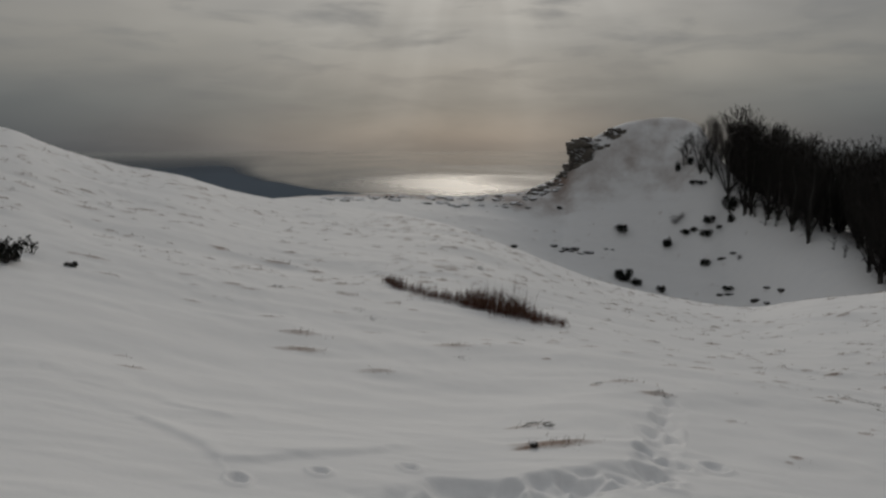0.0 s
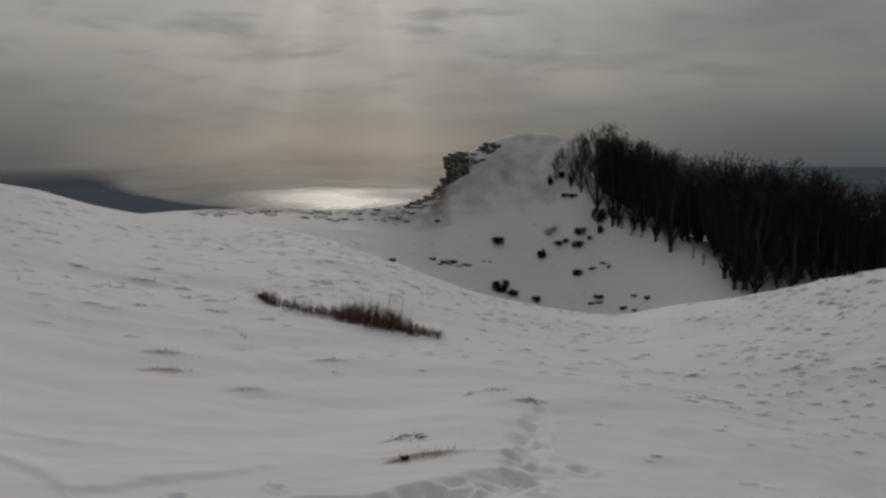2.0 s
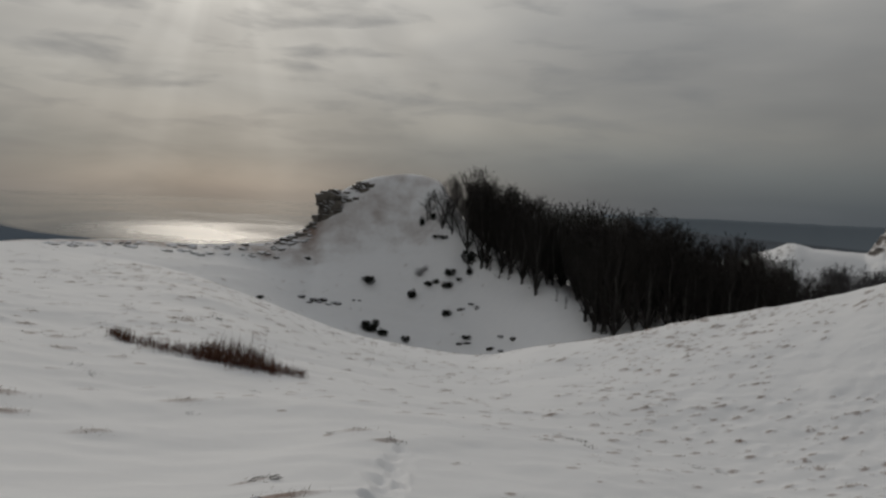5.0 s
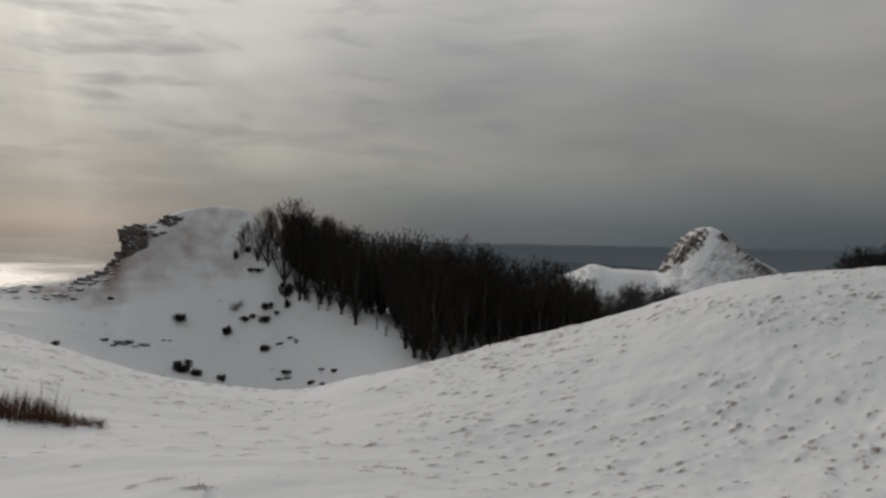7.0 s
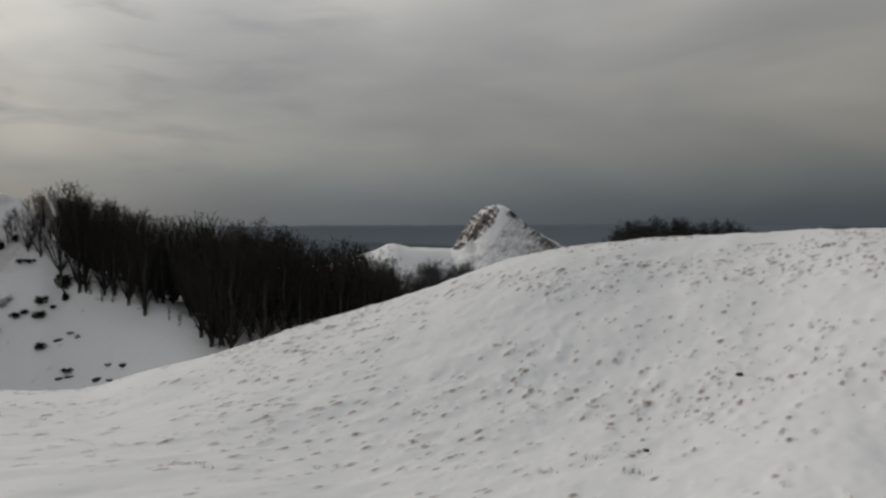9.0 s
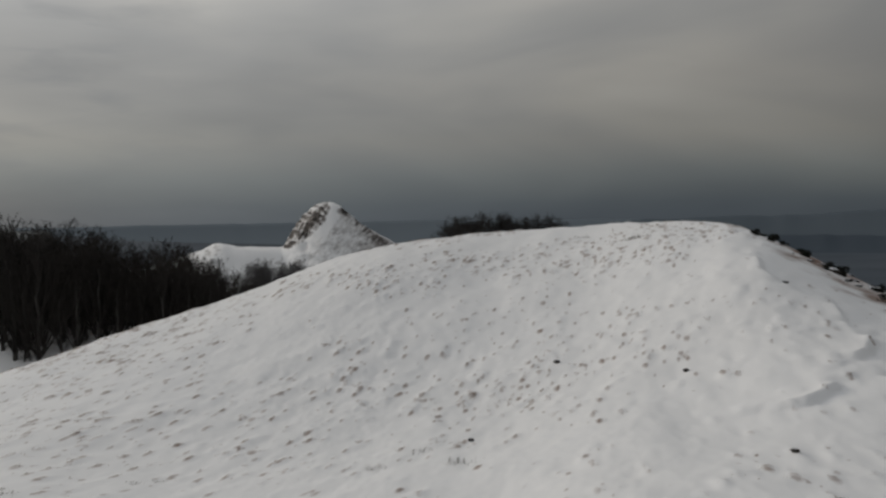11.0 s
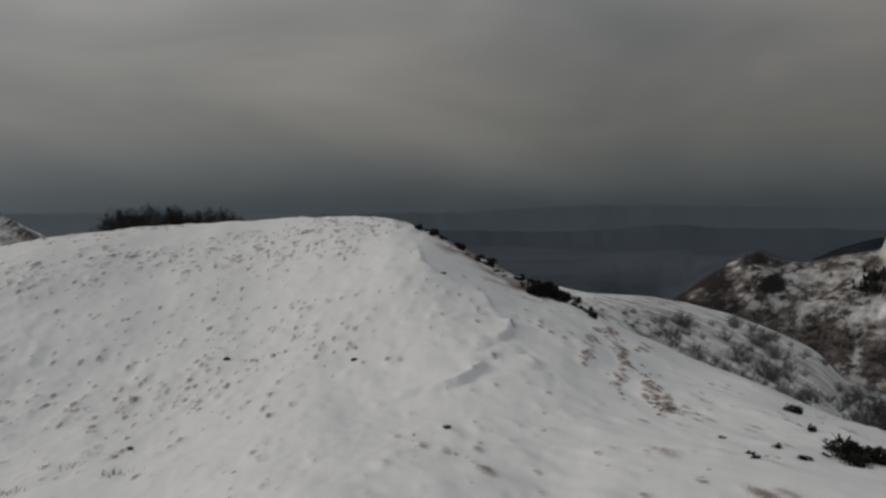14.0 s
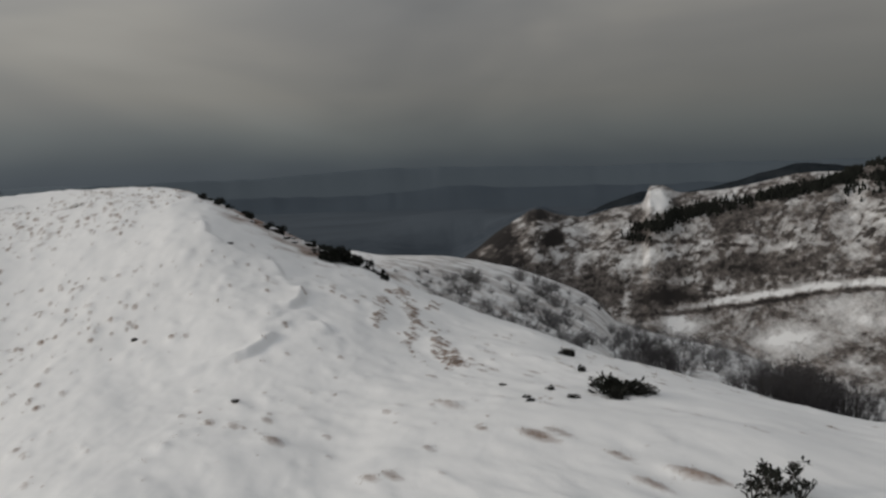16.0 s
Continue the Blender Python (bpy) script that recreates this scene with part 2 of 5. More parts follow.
# ---- helpers for meshes ----
def mesh(name, verts, faces, mat, smooth=False):
    me = bpy.data.meshes.new(name)
    me.from_pydata(verts, [], faces)
    if smooth:
        me.polygons.foreach_set("use_smooth", [True] * len(me.polygons))
    me.materials.append(mat)
    me.update()
    return me


def part(name, me, parent, label=""):
    ob = new(name, me)
    ob.parent = parent
    if label:
        tagged(ob, label)
    return ob

# ---- the land: valley and crest lines round the viewpoint ----
# each line: (bearing in degrees clockwise from +y, distance in m, height in m over the standing place, or slope angle as seen from the eye)
CENTRE = (0.2, -0.15)


def spline(xs, ys, q):
    """Smooth curve through knots that does not overshoot."""
    xs, ys, q = np.asarray(xs, float), np.asarray(ys, float), np.asarray(q, float)
    h = np.diff(xs)
    s = np.diff(ys) / h
    m = np.zeros(len(xs))
    both = s[:-1] * s[1:] > 0
    w1, w2 = 2 * h[1:] + h[:-1], h[1:] + 2 * h[:-1]
    with np.errstate(divide="ignore", invalid="ignore"):
        m[1:-1] = np.where(both, (w1 + w2) / (w1 / s[:-1] + w2 / s[1:]), 0)
    m[0], m[-1] = s[0], s[-1]
    i = np.clip(np.searchsorted(xs, q) - 1, 0, len(xs) - 2)
    t = (q - xs[i]) / h[i]
    return ((1 + 2 * t) * (1 - t) ** 2 * ys[i] + t * (1 - t) ** 2 * h[i] * m[i]
            + t * t * (3 - 2 * t) * ys[i + 1] + t * t * (t - 1) * h[i] * m[i + 1])


HOLLOW = [(-60, 8, 0.4), (-30, 9, -0.3), (-12, 13, -1.3), (2, 14, -1.9), (15, 14, -2.3), (30, 18, -3.3), (45, 20, -3.6), (60, 20, -3.6),
          (75, 18, -2.6), (88, 15, -2.2), (100, 15, -2.3), (115, 12, -1.9), (130, 9, -1.4), (180, 8, -0.6), (240, 8, 0.3), (300, 8, 0.4)]
NEAR_CREST = [(-60, 45, 4.0), (-28.4, 38, 0.87), (-25.3, 38, -0.45), (-22, 38, -1.5), (-18.4, 38, -2.2), (-14.7, 38, -3.43), (-11.6, 38, -4.2),
              (-6.9, 36, -5.07), (-2.8, 34, -5.7), (1.3, 32, -6.6), (5.5, 32, -8.04), (9.6, 34, -9.4), (13.7, 36, -10.4), (21.3, 38, -11.2),
              (26, 38, -10.2), (31, 38, -9.22), (38, 40, -7.4), (45, 42, -5.35), (49, 44, -3.85), (52, 46, -2.88), (55, 48, -2.17), (59, 50, -1.72)]
NEAR_CREST_2 = [(63, 52, -1.38), (68, 52, -1.1), (73, 48, -0.86), (78, 42, -0.96), (80, 40, -1.5), (83, 38, -2.95), (88, 36, -5.3), (91, 34, -6.4),
                (93, 32, -7.6), (96, 30, -9.0), (100, 28, -10.6), (104, 26, -11.7), (108, 24, -13.2), (113, 22, -14.3), (117, 20, -15.0),
                (126, 18, -16.3), (150, 18, -13), (180, 25, -4), (230, 40, 4), (300, 45, 4)]
BOWL_FOOT = [(-60, 80, -2.0), (-30, 66, -4), (-12, 78, -5.2), (-3, 86, -6.4), (5, 88, -8.7), (10, 89, -10.3), (16, 91, -11.3), (21, 90, -12.0),
             (26, 80, -12), (31, 70, -12), (40, 66, -10.5), (50, 70, -7), (60, 75, -4.5), (75, 70, -6), (85, 60, -9), (91, 48, -8.6),
             (97, 46, -11), (104, 44, -13.5), (110, 40, -15.6), (117, 36, -17.5), (126, 34, -19), (150, 34, -18), (180, 60, -8), (300, 80, -2)]
HILL_CREST = [(-60, 130, -4.8), (-30, 95, -4.8), (-18, 100, -4.5), (-11.6, 105, -4.1), (-6.9, 110, -3.95), (-2.8, 112, -3.85), (1.3, 114, -3.98),
              (5.4, 116, -3.75), (7.9, 118, -2.92), (9.2, 120, -2.1), (9.9, 121, -0.9), (11, 122, 0.15), (12.2, 123, 0.85), (13.3, 124, 1.3), (16.35, 126, 1.72),
              (18.2, 124, 1.25), (19.3, 119, -0.3), (20.4, 115, -1.9),
              (21.4, 111, -2.9), (25, 103, -4.9), (28, 95, -6.6), (31, 90, -7.6), (35, 90, -7.6), (40, 92, -8.8), (46, 95, -8.6), (55, 95, -6)]
HILL_CREST_2 = [(63, 95, -4.4), (75, 90, -6), (85, 75, -8.6), (90.5, 62, -6.9), (95.5, 72, -7.15), (100.4, 90, -7.5), (103.7, 105, -8.2),
                (107.3, 120, -9.6), (109.3, 128, -11.2), (113, 135, -12.2), (117, 135, -12.9), (124, 135, -15.2), (150, 135, -15), (180, 140, -10),
                (300, 130, -4.8)]
OUTER_FOOT = [(-60, 300, -11.5), (-12, 300, -11.5), (14, 300, -11.5), (25, 300, -9), (36, 420, -6.8), (42, 470, -6), (50, 480, -6), (58, 460, -7), (70, 400, -9.5),
              (90, 400, -10.0), (96, 480, -11.0), (100, 540, -11.5), (104, 555, -12.3), (110, 560, -13.4), (120, 565, -14.6), (150, 560, -14), (200, 300, -11.5), (300, 300, -11.5)]
MOUNTAIN = [(-60, 600, -6), (20, 600, -6), (33, 560, -5.5), (38, 560, -4), (41.5, 570, -2.45), (42.8, 570, -2.05), (43.7, 570, -2.25), (46.9, 600, -2.4),
            (47.6, 630, -1.35), (48.3, 645, -0.25), (48.7, 650, 0.15), (49.2, 650, 0.62), (49.8, 650, 0.88), (50.4, 650, 0.92), (51.0, 650, 0.72), (51.6, 645, 0.15), (53.2, 630, -1.1), (54.6, 620, -1.95), (57, 600, -3.4)]
MOUNTAIN_2 = [(62, 600, -5.8), (92, 600, -6.4), (97, 660, -7.2), (98.6, 680, -6.2), (100.5, 690, -4.7), (102, 700, -3.75), (103.4, 705, -3.05), (105, 715, -3.6), (106.6, 720, -3.8), (108.8, 730, -3.15),
              (110.8, 738, -2.75), (111.3, 740, -1.62), (112.1, 743, -1.64), (113.3, 748, -2.1), (115.3, 755, -2.0), (118.7, 765, -1.4), (121.5, 775, -0.85), (123.8, 782, -0.85), (125.7, 790, -0.2),
              (130, 800, 0.2), (160, 700, -2), (200, 600, -6), (300, 600, -6)]
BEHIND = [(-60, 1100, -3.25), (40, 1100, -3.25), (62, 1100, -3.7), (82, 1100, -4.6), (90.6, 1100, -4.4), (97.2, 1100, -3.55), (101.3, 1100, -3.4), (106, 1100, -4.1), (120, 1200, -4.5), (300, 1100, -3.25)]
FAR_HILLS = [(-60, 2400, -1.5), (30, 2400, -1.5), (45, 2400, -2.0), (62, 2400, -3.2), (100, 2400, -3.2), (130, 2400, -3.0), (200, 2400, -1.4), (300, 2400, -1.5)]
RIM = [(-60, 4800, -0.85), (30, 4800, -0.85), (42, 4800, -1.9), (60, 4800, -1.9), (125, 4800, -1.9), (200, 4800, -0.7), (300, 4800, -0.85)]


def line(knots, az):
    k = np.array(knots)
    return spline(k[:, 0], k[:, 1], az), spline(k[:, 0], k[:, 2], az)


def lattice(ix, iy, seed):
    h = (ix.astype(np.int64) * 374761393 + iy.astype(np.int64) * 668265263 + seed * 1442695041) & 0x7FFFFFFF
    h = ((h ^ (h >> 13)) * 1274126177) & 0x7FFFFFFF
    return ((h ^ (h >> 16)) & 0xFFFF) / 65535.0


def vnoise(x, y, seed=0):
    """Smooth noise of unit cell, 0 to 1."""
    ix, iy = np.floor(x), np.floor(y)
    fx, fy = x - ix, y - iy
    fx, fy = fx * fx * fx * (fx * (fx * 6 - 15) + 10), fy * fy * fy * (fy * (fy * 6 - 15) + 10)
    a, b = lattice(ix, iy, seed), lattice(ix + 1, iy, seed)
    c, d = lattice(ix, iy + 1, seed), lattice(ix + 1, iy + 1, seed)
    return (a + (b - a) * fx) * (1 - fy) + (c + (d - c) * fx) * fy


def fbm(x, y, octaves, seed=0, gain=0.5):
    s, a, total = 0.0, 1.0, 0.0
    for o in range(octaves):
        s = s + a * (vnoise(x * 2 ** o + 17.3 * o, y * 2 ** o - 9.1 * o, seed + o) - 0.5)
        total += a
        a *= gain
    return s / total * 2


def step(a, b, v):
    t = np.clip((v - a) / (b - a), 0, 1)
    return t * t * (3 - 2 * t)


bearings = np.concatenate([np.arange(-34, 41, 0.19), np.arange(41, 55, 0.09), np.arange(55, 97, 0.2), np.arange(97, 128, 0.12), np.arange(128, 326, 3.0)])
rings = np.concatenate([[0.6, 1.0, 1.5, 2.0, 2.6, 3.2], np.geomspace(3.7, 8, 120)[:-1], np.linspace(8, 25, 120)[:-1], np.linspace(25, 60, 170)[:-1], np.linspace(60, 135, 110)[:-1], np.linspace(135, 300, 36)[:-1],
                        np.linspace(300, 470, 24)[:-1], np.linspace(470, 800, 165)[:-1], np.geomspace(800, 4900, 36)])


def surface(az, r):
    """Height of the smooth land on a grid of bearings and rings."""
    az = np.where(az > 300, az - 360, az)
    ks = [(np.zeros_like(az), np.zeros_like(az))]
    d, z = line(HOLLOW, az)
    ks.append((d, z))
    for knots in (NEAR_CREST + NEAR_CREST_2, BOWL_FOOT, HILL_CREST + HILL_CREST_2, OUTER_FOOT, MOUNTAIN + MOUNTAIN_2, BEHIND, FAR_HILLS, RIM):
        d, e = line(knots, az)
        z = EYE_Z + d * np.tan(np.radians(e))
        if knots[0] is HILL_CREST[0]:
            # the slope below the crest hollows where the crag stands
            lift = spline([-61, 3, 8, 11, 16, 20, 26, 301], [0.68, 0.66, 0.50, 0.42, 0.52, 0.62, 0.67, 0.68], az)
            d0, z0 = ks[-1]
            ks.append((d0 + 0.66 * (d - d0), z0 + lift * (z - z0)))
        ks.append((d, z))
    D, Z = np.array([k[0] for k in ks]), np.array([k[1] for k in ks])
    H = np.empty((len(az), len(r)))
    for c in range(len(az)):
        H[c] = spline(np.append(D[:, c], 6000), np.append(Z[:, c], Z[-1, c]), r)
    return H


A, Rr = np.meshgrid(bearings, rings, indexing="ij")
X, Y = CENTRE[0] + Rr * np.sin(np.radians(A)), CENTRE[1] + Rr * np.cos(np.radians(A))
H = surface(bearings, rings)
# even out the near snow across bearings
soft_w = np.concatenate([np.arange(1, 14), np.arange(12, 0, -1)]).astype(float)
even = np.apply_along_axis(lambda c: np.convolve(np.pad(c, 12, mode="edge"), soft_w / soft_w.sum(), mode="valid"), 0, H[:, rings < 30])
keep = np.where((A[:, rings < 30] > -32) & (A[:, rings < 30] < 124), 1 - step(20, 29, Rr[:, rings < 30]), 0.0)
H[:, rings < 30] += (even - H[:, rings < 30]) * keep

# relief: wind drifts, tussocks, crag steps, gullies
u, v = X * 0.94 + Y * 0.34, -X * 0.34 + Y * 0.94
near = 1 - step(60, 140, Rr)
H += near * 0.15 * fbm(u / 5.0, v / 2.6, 3, 1) * step(1.5, 6, Rr)
H += (1 - step(25, 60, Rr)) * 0.028 * fbm(u / 0.9, v / 0.35, 3, 5) * step(1.0, 3.0, Rr)
tuss = fbm(X / 0.55, Y / 0.55, 2, 9)
patchy = fbm(X / 7.0, Y / 7.0, 3, 21)
right = step(28, 50, A) * (1 - step(90, 100, A)) * step(10, 20, Rr) * near
left = (1 - step(-5, 12, A)) * step(9, 16, Rr) * near
tuss_amount = (0.35 + 0.65 * right + 0.25 * left) * step(7, 12, Rr) * near * np.clip(0.75 + patchy, 0.15, 1.4)
H += 0.035 * tuss_amount * np.clip(tuss - 0.12, 0, 1) * 2
far = step(90, 130, Rr)
H += (far * (1 - step(180, 300, Rr))) * 0.5 * fbm(X / 9, Y / 9, 4, 31)
bowl = step(89, 97, Rr) * (1 - step(118, 126, Rr)) * step(-9, -4, A) * (1 - step(19, 21, A))
terracette = np.sin(H * 4.6 + 7.0 * fbm(X / 11, Y / 11, 3, 37))
H += bowl * 0.04 * terracette * np.clip(0.6 + fbm(X / 6, Y / 6, 3, 39), 0, 1.4)
mount = step(440, 540, Rr) * (1 - step(900, 1100, Rr))
gully = fbm(X / 70, Y / 70, 5, 41, 0.55)
crag = np.abs(fbm(X / 34, Y / 34, 5, 47, 0.6))
crest_r, edge_el = (k[:, None] for k in line(MOUNTAIN + MOUNTAIN_2, np.where(bearings > 300, bearings - 360, bearings)))
calm = 1 - 0.75 * np.exp(-((Rr - crest_r) / 22) ** 2)
rise = np.clip((H + 150) / 150, 0, 1.1)
H += mount * rise * calm * (5.0 * gully - 6.0 * crag + 1.2) * (1 - 0.6 * np.exp(-((A - 50) / 4.0) ** 2))
# ledges step down the peak's rocky side
H += mount * np.exp(-((A - 48.2) / 1.1) ** 2) * calm * 1.6 * np.sin(H * 0.9 + 3.0 * fbm(X / 16, Y / 16, 3, 49))


def ground(x, y):
    """Height of the finished land at a place."""
    dx, dy = x - CENTRE[0], y - CENTRE[1]
    a, r = math.degrees(math.atan2(dx, dy)), math.hypot(dx, dy)
    if a < bearings[0]:
        a += 360
    i = min(max(int(np.searchsorted(bearings, a)) - 1, 0), len(bearings) - 2)
    j = min(max(int(np.searchsorted(rings, r)) - 1, 0), len(rings) - 2)
    f = (a - bearings[i]) / (bearings[i + 1] - bearings[i])
    g = (r - rings[j]) / (rings[j + 1] - rings[j])
    f, g = min(max(f, 0), 1), min(max(g, 0), 1)
    return float((H[i, j] * (1 - f) + H[i + 1, j] * f) * (1 - g) + (H[i, j + 1] * (1 - f) + H[i + 1, j + 1] * f) * g)


def place(az, r, sink=0.0):
    """A point on the land by bearing and distance from the viewpoint."""
    x, y = CENTRE[0] + r * math.sin(radians(az)), CENTRE[1] + r * math.cos(radians(az))
    return Vector((x, y, ground(x, y) - sink))


# ---- end of land ----
def seg_distance(px, py, a, b):
    """Distance from points to a segment, and on which side of it they lie (positive: left of its run)."""
    ax, ay, bx, by = a[0], a[1], b[0], b[1]
    ux, uy = bx - ax, by - ay
    n = math.hypot(ux, uy)
    t = np.clip(((px - ax) * ux + (py - ay) * uy) / (n * n), 0, 1)
    return np.hypot(px - ax - t * ux, py - ay - t * uy), (ux * (py - ay) - uy * (px - ax)) / n


def window(az, r, reach):
    """Index ranges of the grid round a place."""
    da = math.degrees(reach / max(r, 1.0))
    i0, i1 = np.searchsorted(bearings, (az - da, az + da))
    j0, j1 = np.searchsorted(rings, (r - reach, r + reach))
    return slice(max(i0 - 1, 0), i1 + 1), slice(max(j0 - 1, 0), j1 + 1)


def flat_point(az, r):
    return CENTRE[0] + r * math.sin(radians(az)), CENTRE[1] + r * math.cos(radians(az))


def drift_lip(line_, height, width):
    """A wind-cut edge of snow along a line of (bearing, distance): steep on its right, fading to its left."""
    pts = [flat_point(*p) for p in line_]
    ca, cr = sum(p[0] for p in line_) / len(line_), sum(p[1] for p in line_) / len(line_)
    reach = width * 5 + max(math.hypot(p[0] - q[0], p[1] - q[1]) for p in pts for q in pts)
    wi, wj = window(ca, cr, reach)
    px, py = X[wi, wj], Y[wi, wj]
    best, side = np.full(px.shape, 1e9), np.zeros(px.shape)
    for a, b in zip(pts[:-1], pts[1:]):
        d, s = seg_distance(px, py, a, b)
        m = d < best
        best[m], side[m] = d[m], s[m]
    ends = np.minimum(np.hypot(px - pts[0][0], py - pts[0][1]), np.hypot(px - pts[-1][0], py - pts[-1][1]))
    fade = step(0, width * 1.2, ends)
    edge = step(-0.10, 0.10, side)
    H[wi, wj] += fade * 0.9 * height * (edge * np.exp(-best / width) - 0.18 * (1 - edge) * np.exp(-best / (0.3 * width)))


# wind-cut edges in the snow
LIPS = [([(-23.6, 6.8), (-21.2, 6.4), (-19.2, 6.0), (-18.8, 5.82), (-18.2, 5.65), (-16.2, 5.71), (-12.9, 5.95), (-9.6, 6.14), (-5.3, 6.5)], 0.055, 0.14),
        ([(-31, 8.13), (-28.5, 8.16), (-26.5, 8.0)], 0.07, 0.2), ([(-25.2, 7.95), (-22.4, 8.09)], 0.06, 0.2),
        ([(-22, 7.6), (-19, 7.3), (-16, 7.2)], 0.05, 0.2), ([(82.1, 29.0), (80.8, 30.0), (80.5, 32.3)], 0.22, 0.6),
        ([(85.9, 25.4), (85.2, 27.8)], 0.2, 0.5), ([(86.2, 21.0), (87.2, 22.1), (87.4, 24.2)], 0.22, 0.5),
        ([(81.0, 16.9), (83.6, 17.2), (84.8, 17.9), (85.8, 18.9)], 0.2, 0.45), ([(89.7, 18.6), (88.4, 20.0)], 0.18, 0.4),
        ([(78, 11.2), (82, 11.6), (86, 11.4)], 0.06, 0.3), ([(90, 8.0), (95, 8.6), (99, 8.8)], 0.06, 0.3), ([(98, 11.3), (101, 11.7), (103, 11.4)], 0.06, 0.25)]
for lip_line, lip_h, lip_w in LIPS:
    drift_lip(lip_line, lip_h, lip_w)

# a trodden trail: each print a hollow with a raised rim
TRAIL = [(15.8, 10.7), (15.2, 10.1), (14.8, 9.4), (15.4, 9.0), (14.0, 8.5), (15.8, 8.8), (14.2, 7.95), (15.5, 8.35), (13.4, 7.5), (15.1, 7.2), (13.2, 6.8),
         (14.6, 6.7), (11.4, 6.35), (13.9, 6.4), (18.3, 7.5), (9.2, 6.05), (10.6, 6.0), (7.6, 6.1), (8.4, 5.75), (5.3, 5.7), (6.9, 5.6), (2.8, 5.7), (4.0, 5.5),
         (0.7, 5.6), (-1.2, 5.35), (-3.3, 5.3), (-4.4, 6.0), (-17.2, 5.3), (-11.3, 5.6), (20, 5.6), (16.5, 5.2)]
print_rng = random.Random(11)
for az, r in TRAIL:
    small = 0.6 if az < -4 else 1.0
    wi, wj = window(az, r, 0.6)
    cx, cy = flat_point(az, r)
    turn = print_rng.uniform(-0.6, 0.6)
    dx, dy = X[wi, wj] - cx, Y[wi, wj] - cy
    du, dv = dx * math.cos(turn) + dy * math.sin(turn), -dx * math.sin(turn) + dy * math.cos(turn)
    q = np.hypot(du / (small * print_rng.uniform(0.08, 0.12)), dv / (small * print_rng.uniform(0.12, 0.20))) + 0.25 * fbm(X[wi, wj] / 0.12, Y[wi, wj] / 0.12, 2, 7)
    H[wi, wj] += -small * print_rng.uniform(0.04, 0.065) * (1 - step(0.30, 1.25, q)) + 0.02 * np.exp(-((q - 1.35) / 0.3) ** 2)
for a, b in (((15.5, 10.2), (14.6, 8.0)), ((14.6, 8.0), (13.2, 6.6)), ((13.2, 6.6), (7.0, 5.85)), ((7.0, 5.85), (0.0, 5.55)), ((0.0, 5.55), (-5.0, 5.2))):
    wi, wj = window((a[0] + b[0]) / 2, (a[1] + b[1]) / 2, 2.6)
    d, s = seg_distance(X[wi, wj], Y[wi, wj], flat_point(*a), flat_point(*b))
    ragged_edge = d + 0.16 * fbm(X[wi, wj] / 0.4, Y[wi, wj] / 0.4, 3, 13)
    wide = 1.0 if a[0] < 14 else 0.6
    H[wi, wj] -= 0.07 * wide * (1 - step(0.10 * wide, 0.40 * wide, ragged_edge))

# cover: turf showing through, rock, wood
turf = 0.10 * near * np.clip(patchy, 0, 1) * step(8, 12, Rr)
brow = step(-9.0, -2.5, Rr - line(NEAR_CREST + NEAR_CREST_2, np.where(bearings > 300, bearings - 360, bearings))[0][:, None])
turf += 0.72 * np.exp(-((A - 86) / 4.8) ** 4) * brow * near * np.clip(0.75 + fbm(X / 1.2, Y / 1.2, 3, 29), 0, 1.4)
turf += 0.45 * step(106, 113, Rr) * (1 - step(120, 150, Rr)) * (1 - step(8, 12, A)) * np.clip(0.7 + fbm(X / 3, Y / 3, 3, 23), 0, 1.5)
hill_top = step(109, 118, Rr) * (1 - step(128, 150, Rr)) * step(7, 10, A) * (1 - step(18, 22, A))
turf += hill_top * np.clip(0.31 + 0.24 * fbm(X / 3.1 + Y / 9, Y / 3.1 - X / 9, 3, 25), 0, 0.65)
turf += bowl * np.clip(0.12 + 0.05 * terracette + 0.08 * fbm(X / 2.6 + Y / 8, Y / 2.6 - X / 8, 3, 33), 0, 0.5)
# litter tint under the wood that puts the trees' shade into the snow's colour
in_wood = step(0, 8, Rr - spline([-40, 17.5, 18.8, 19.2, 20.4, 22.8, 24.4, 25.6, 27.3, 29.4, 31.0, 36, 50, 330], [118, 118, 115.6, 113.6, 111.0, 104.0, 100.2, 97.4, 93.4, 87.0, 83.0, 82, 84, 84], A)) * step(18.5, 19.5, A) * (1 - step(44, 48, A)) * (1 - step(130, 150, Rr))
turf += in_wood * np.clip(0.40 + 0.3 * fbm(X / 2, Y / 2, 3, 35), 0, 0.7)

# tussocks: a small hump with a tail of snow, bare on the windward side
grass_rng = np.random.RandomState(5)
TUSSOCKS = []


def tussock(az, r, size, bare):
    cx, cy = flat_point(az, r)
    wi, wj = window(az, r, size * 4)
    dx, dy = X[wi, wj] - cx, Y[wi, wj] - cy
    du, dv = dx * 0.94 + dy * 0.34, -dx * 0.34 + dy * 0.94
    du = du * 0.72
    core = np.exp(-(du / size) ** 2 - (dv / (0.7 * size)) ** 2)
    tail = np.exp(-((du - 1.2 * size) / (1.6 * size)) ** 2 - (dv / (0.6 * size)) ** 2)
    H[wi, wj] += size * (0.15 * core + 0.07 * tail)
    turf[wi, wj] = np.maximum(turf[wi, wj], bare * np.exp(-((du + 0.35 * size) / (1.35 * size)) ** 2 - (dv / (0.6 * size)) ** 2))
    TUSSOCKS.append((cx, cy, size, bare))


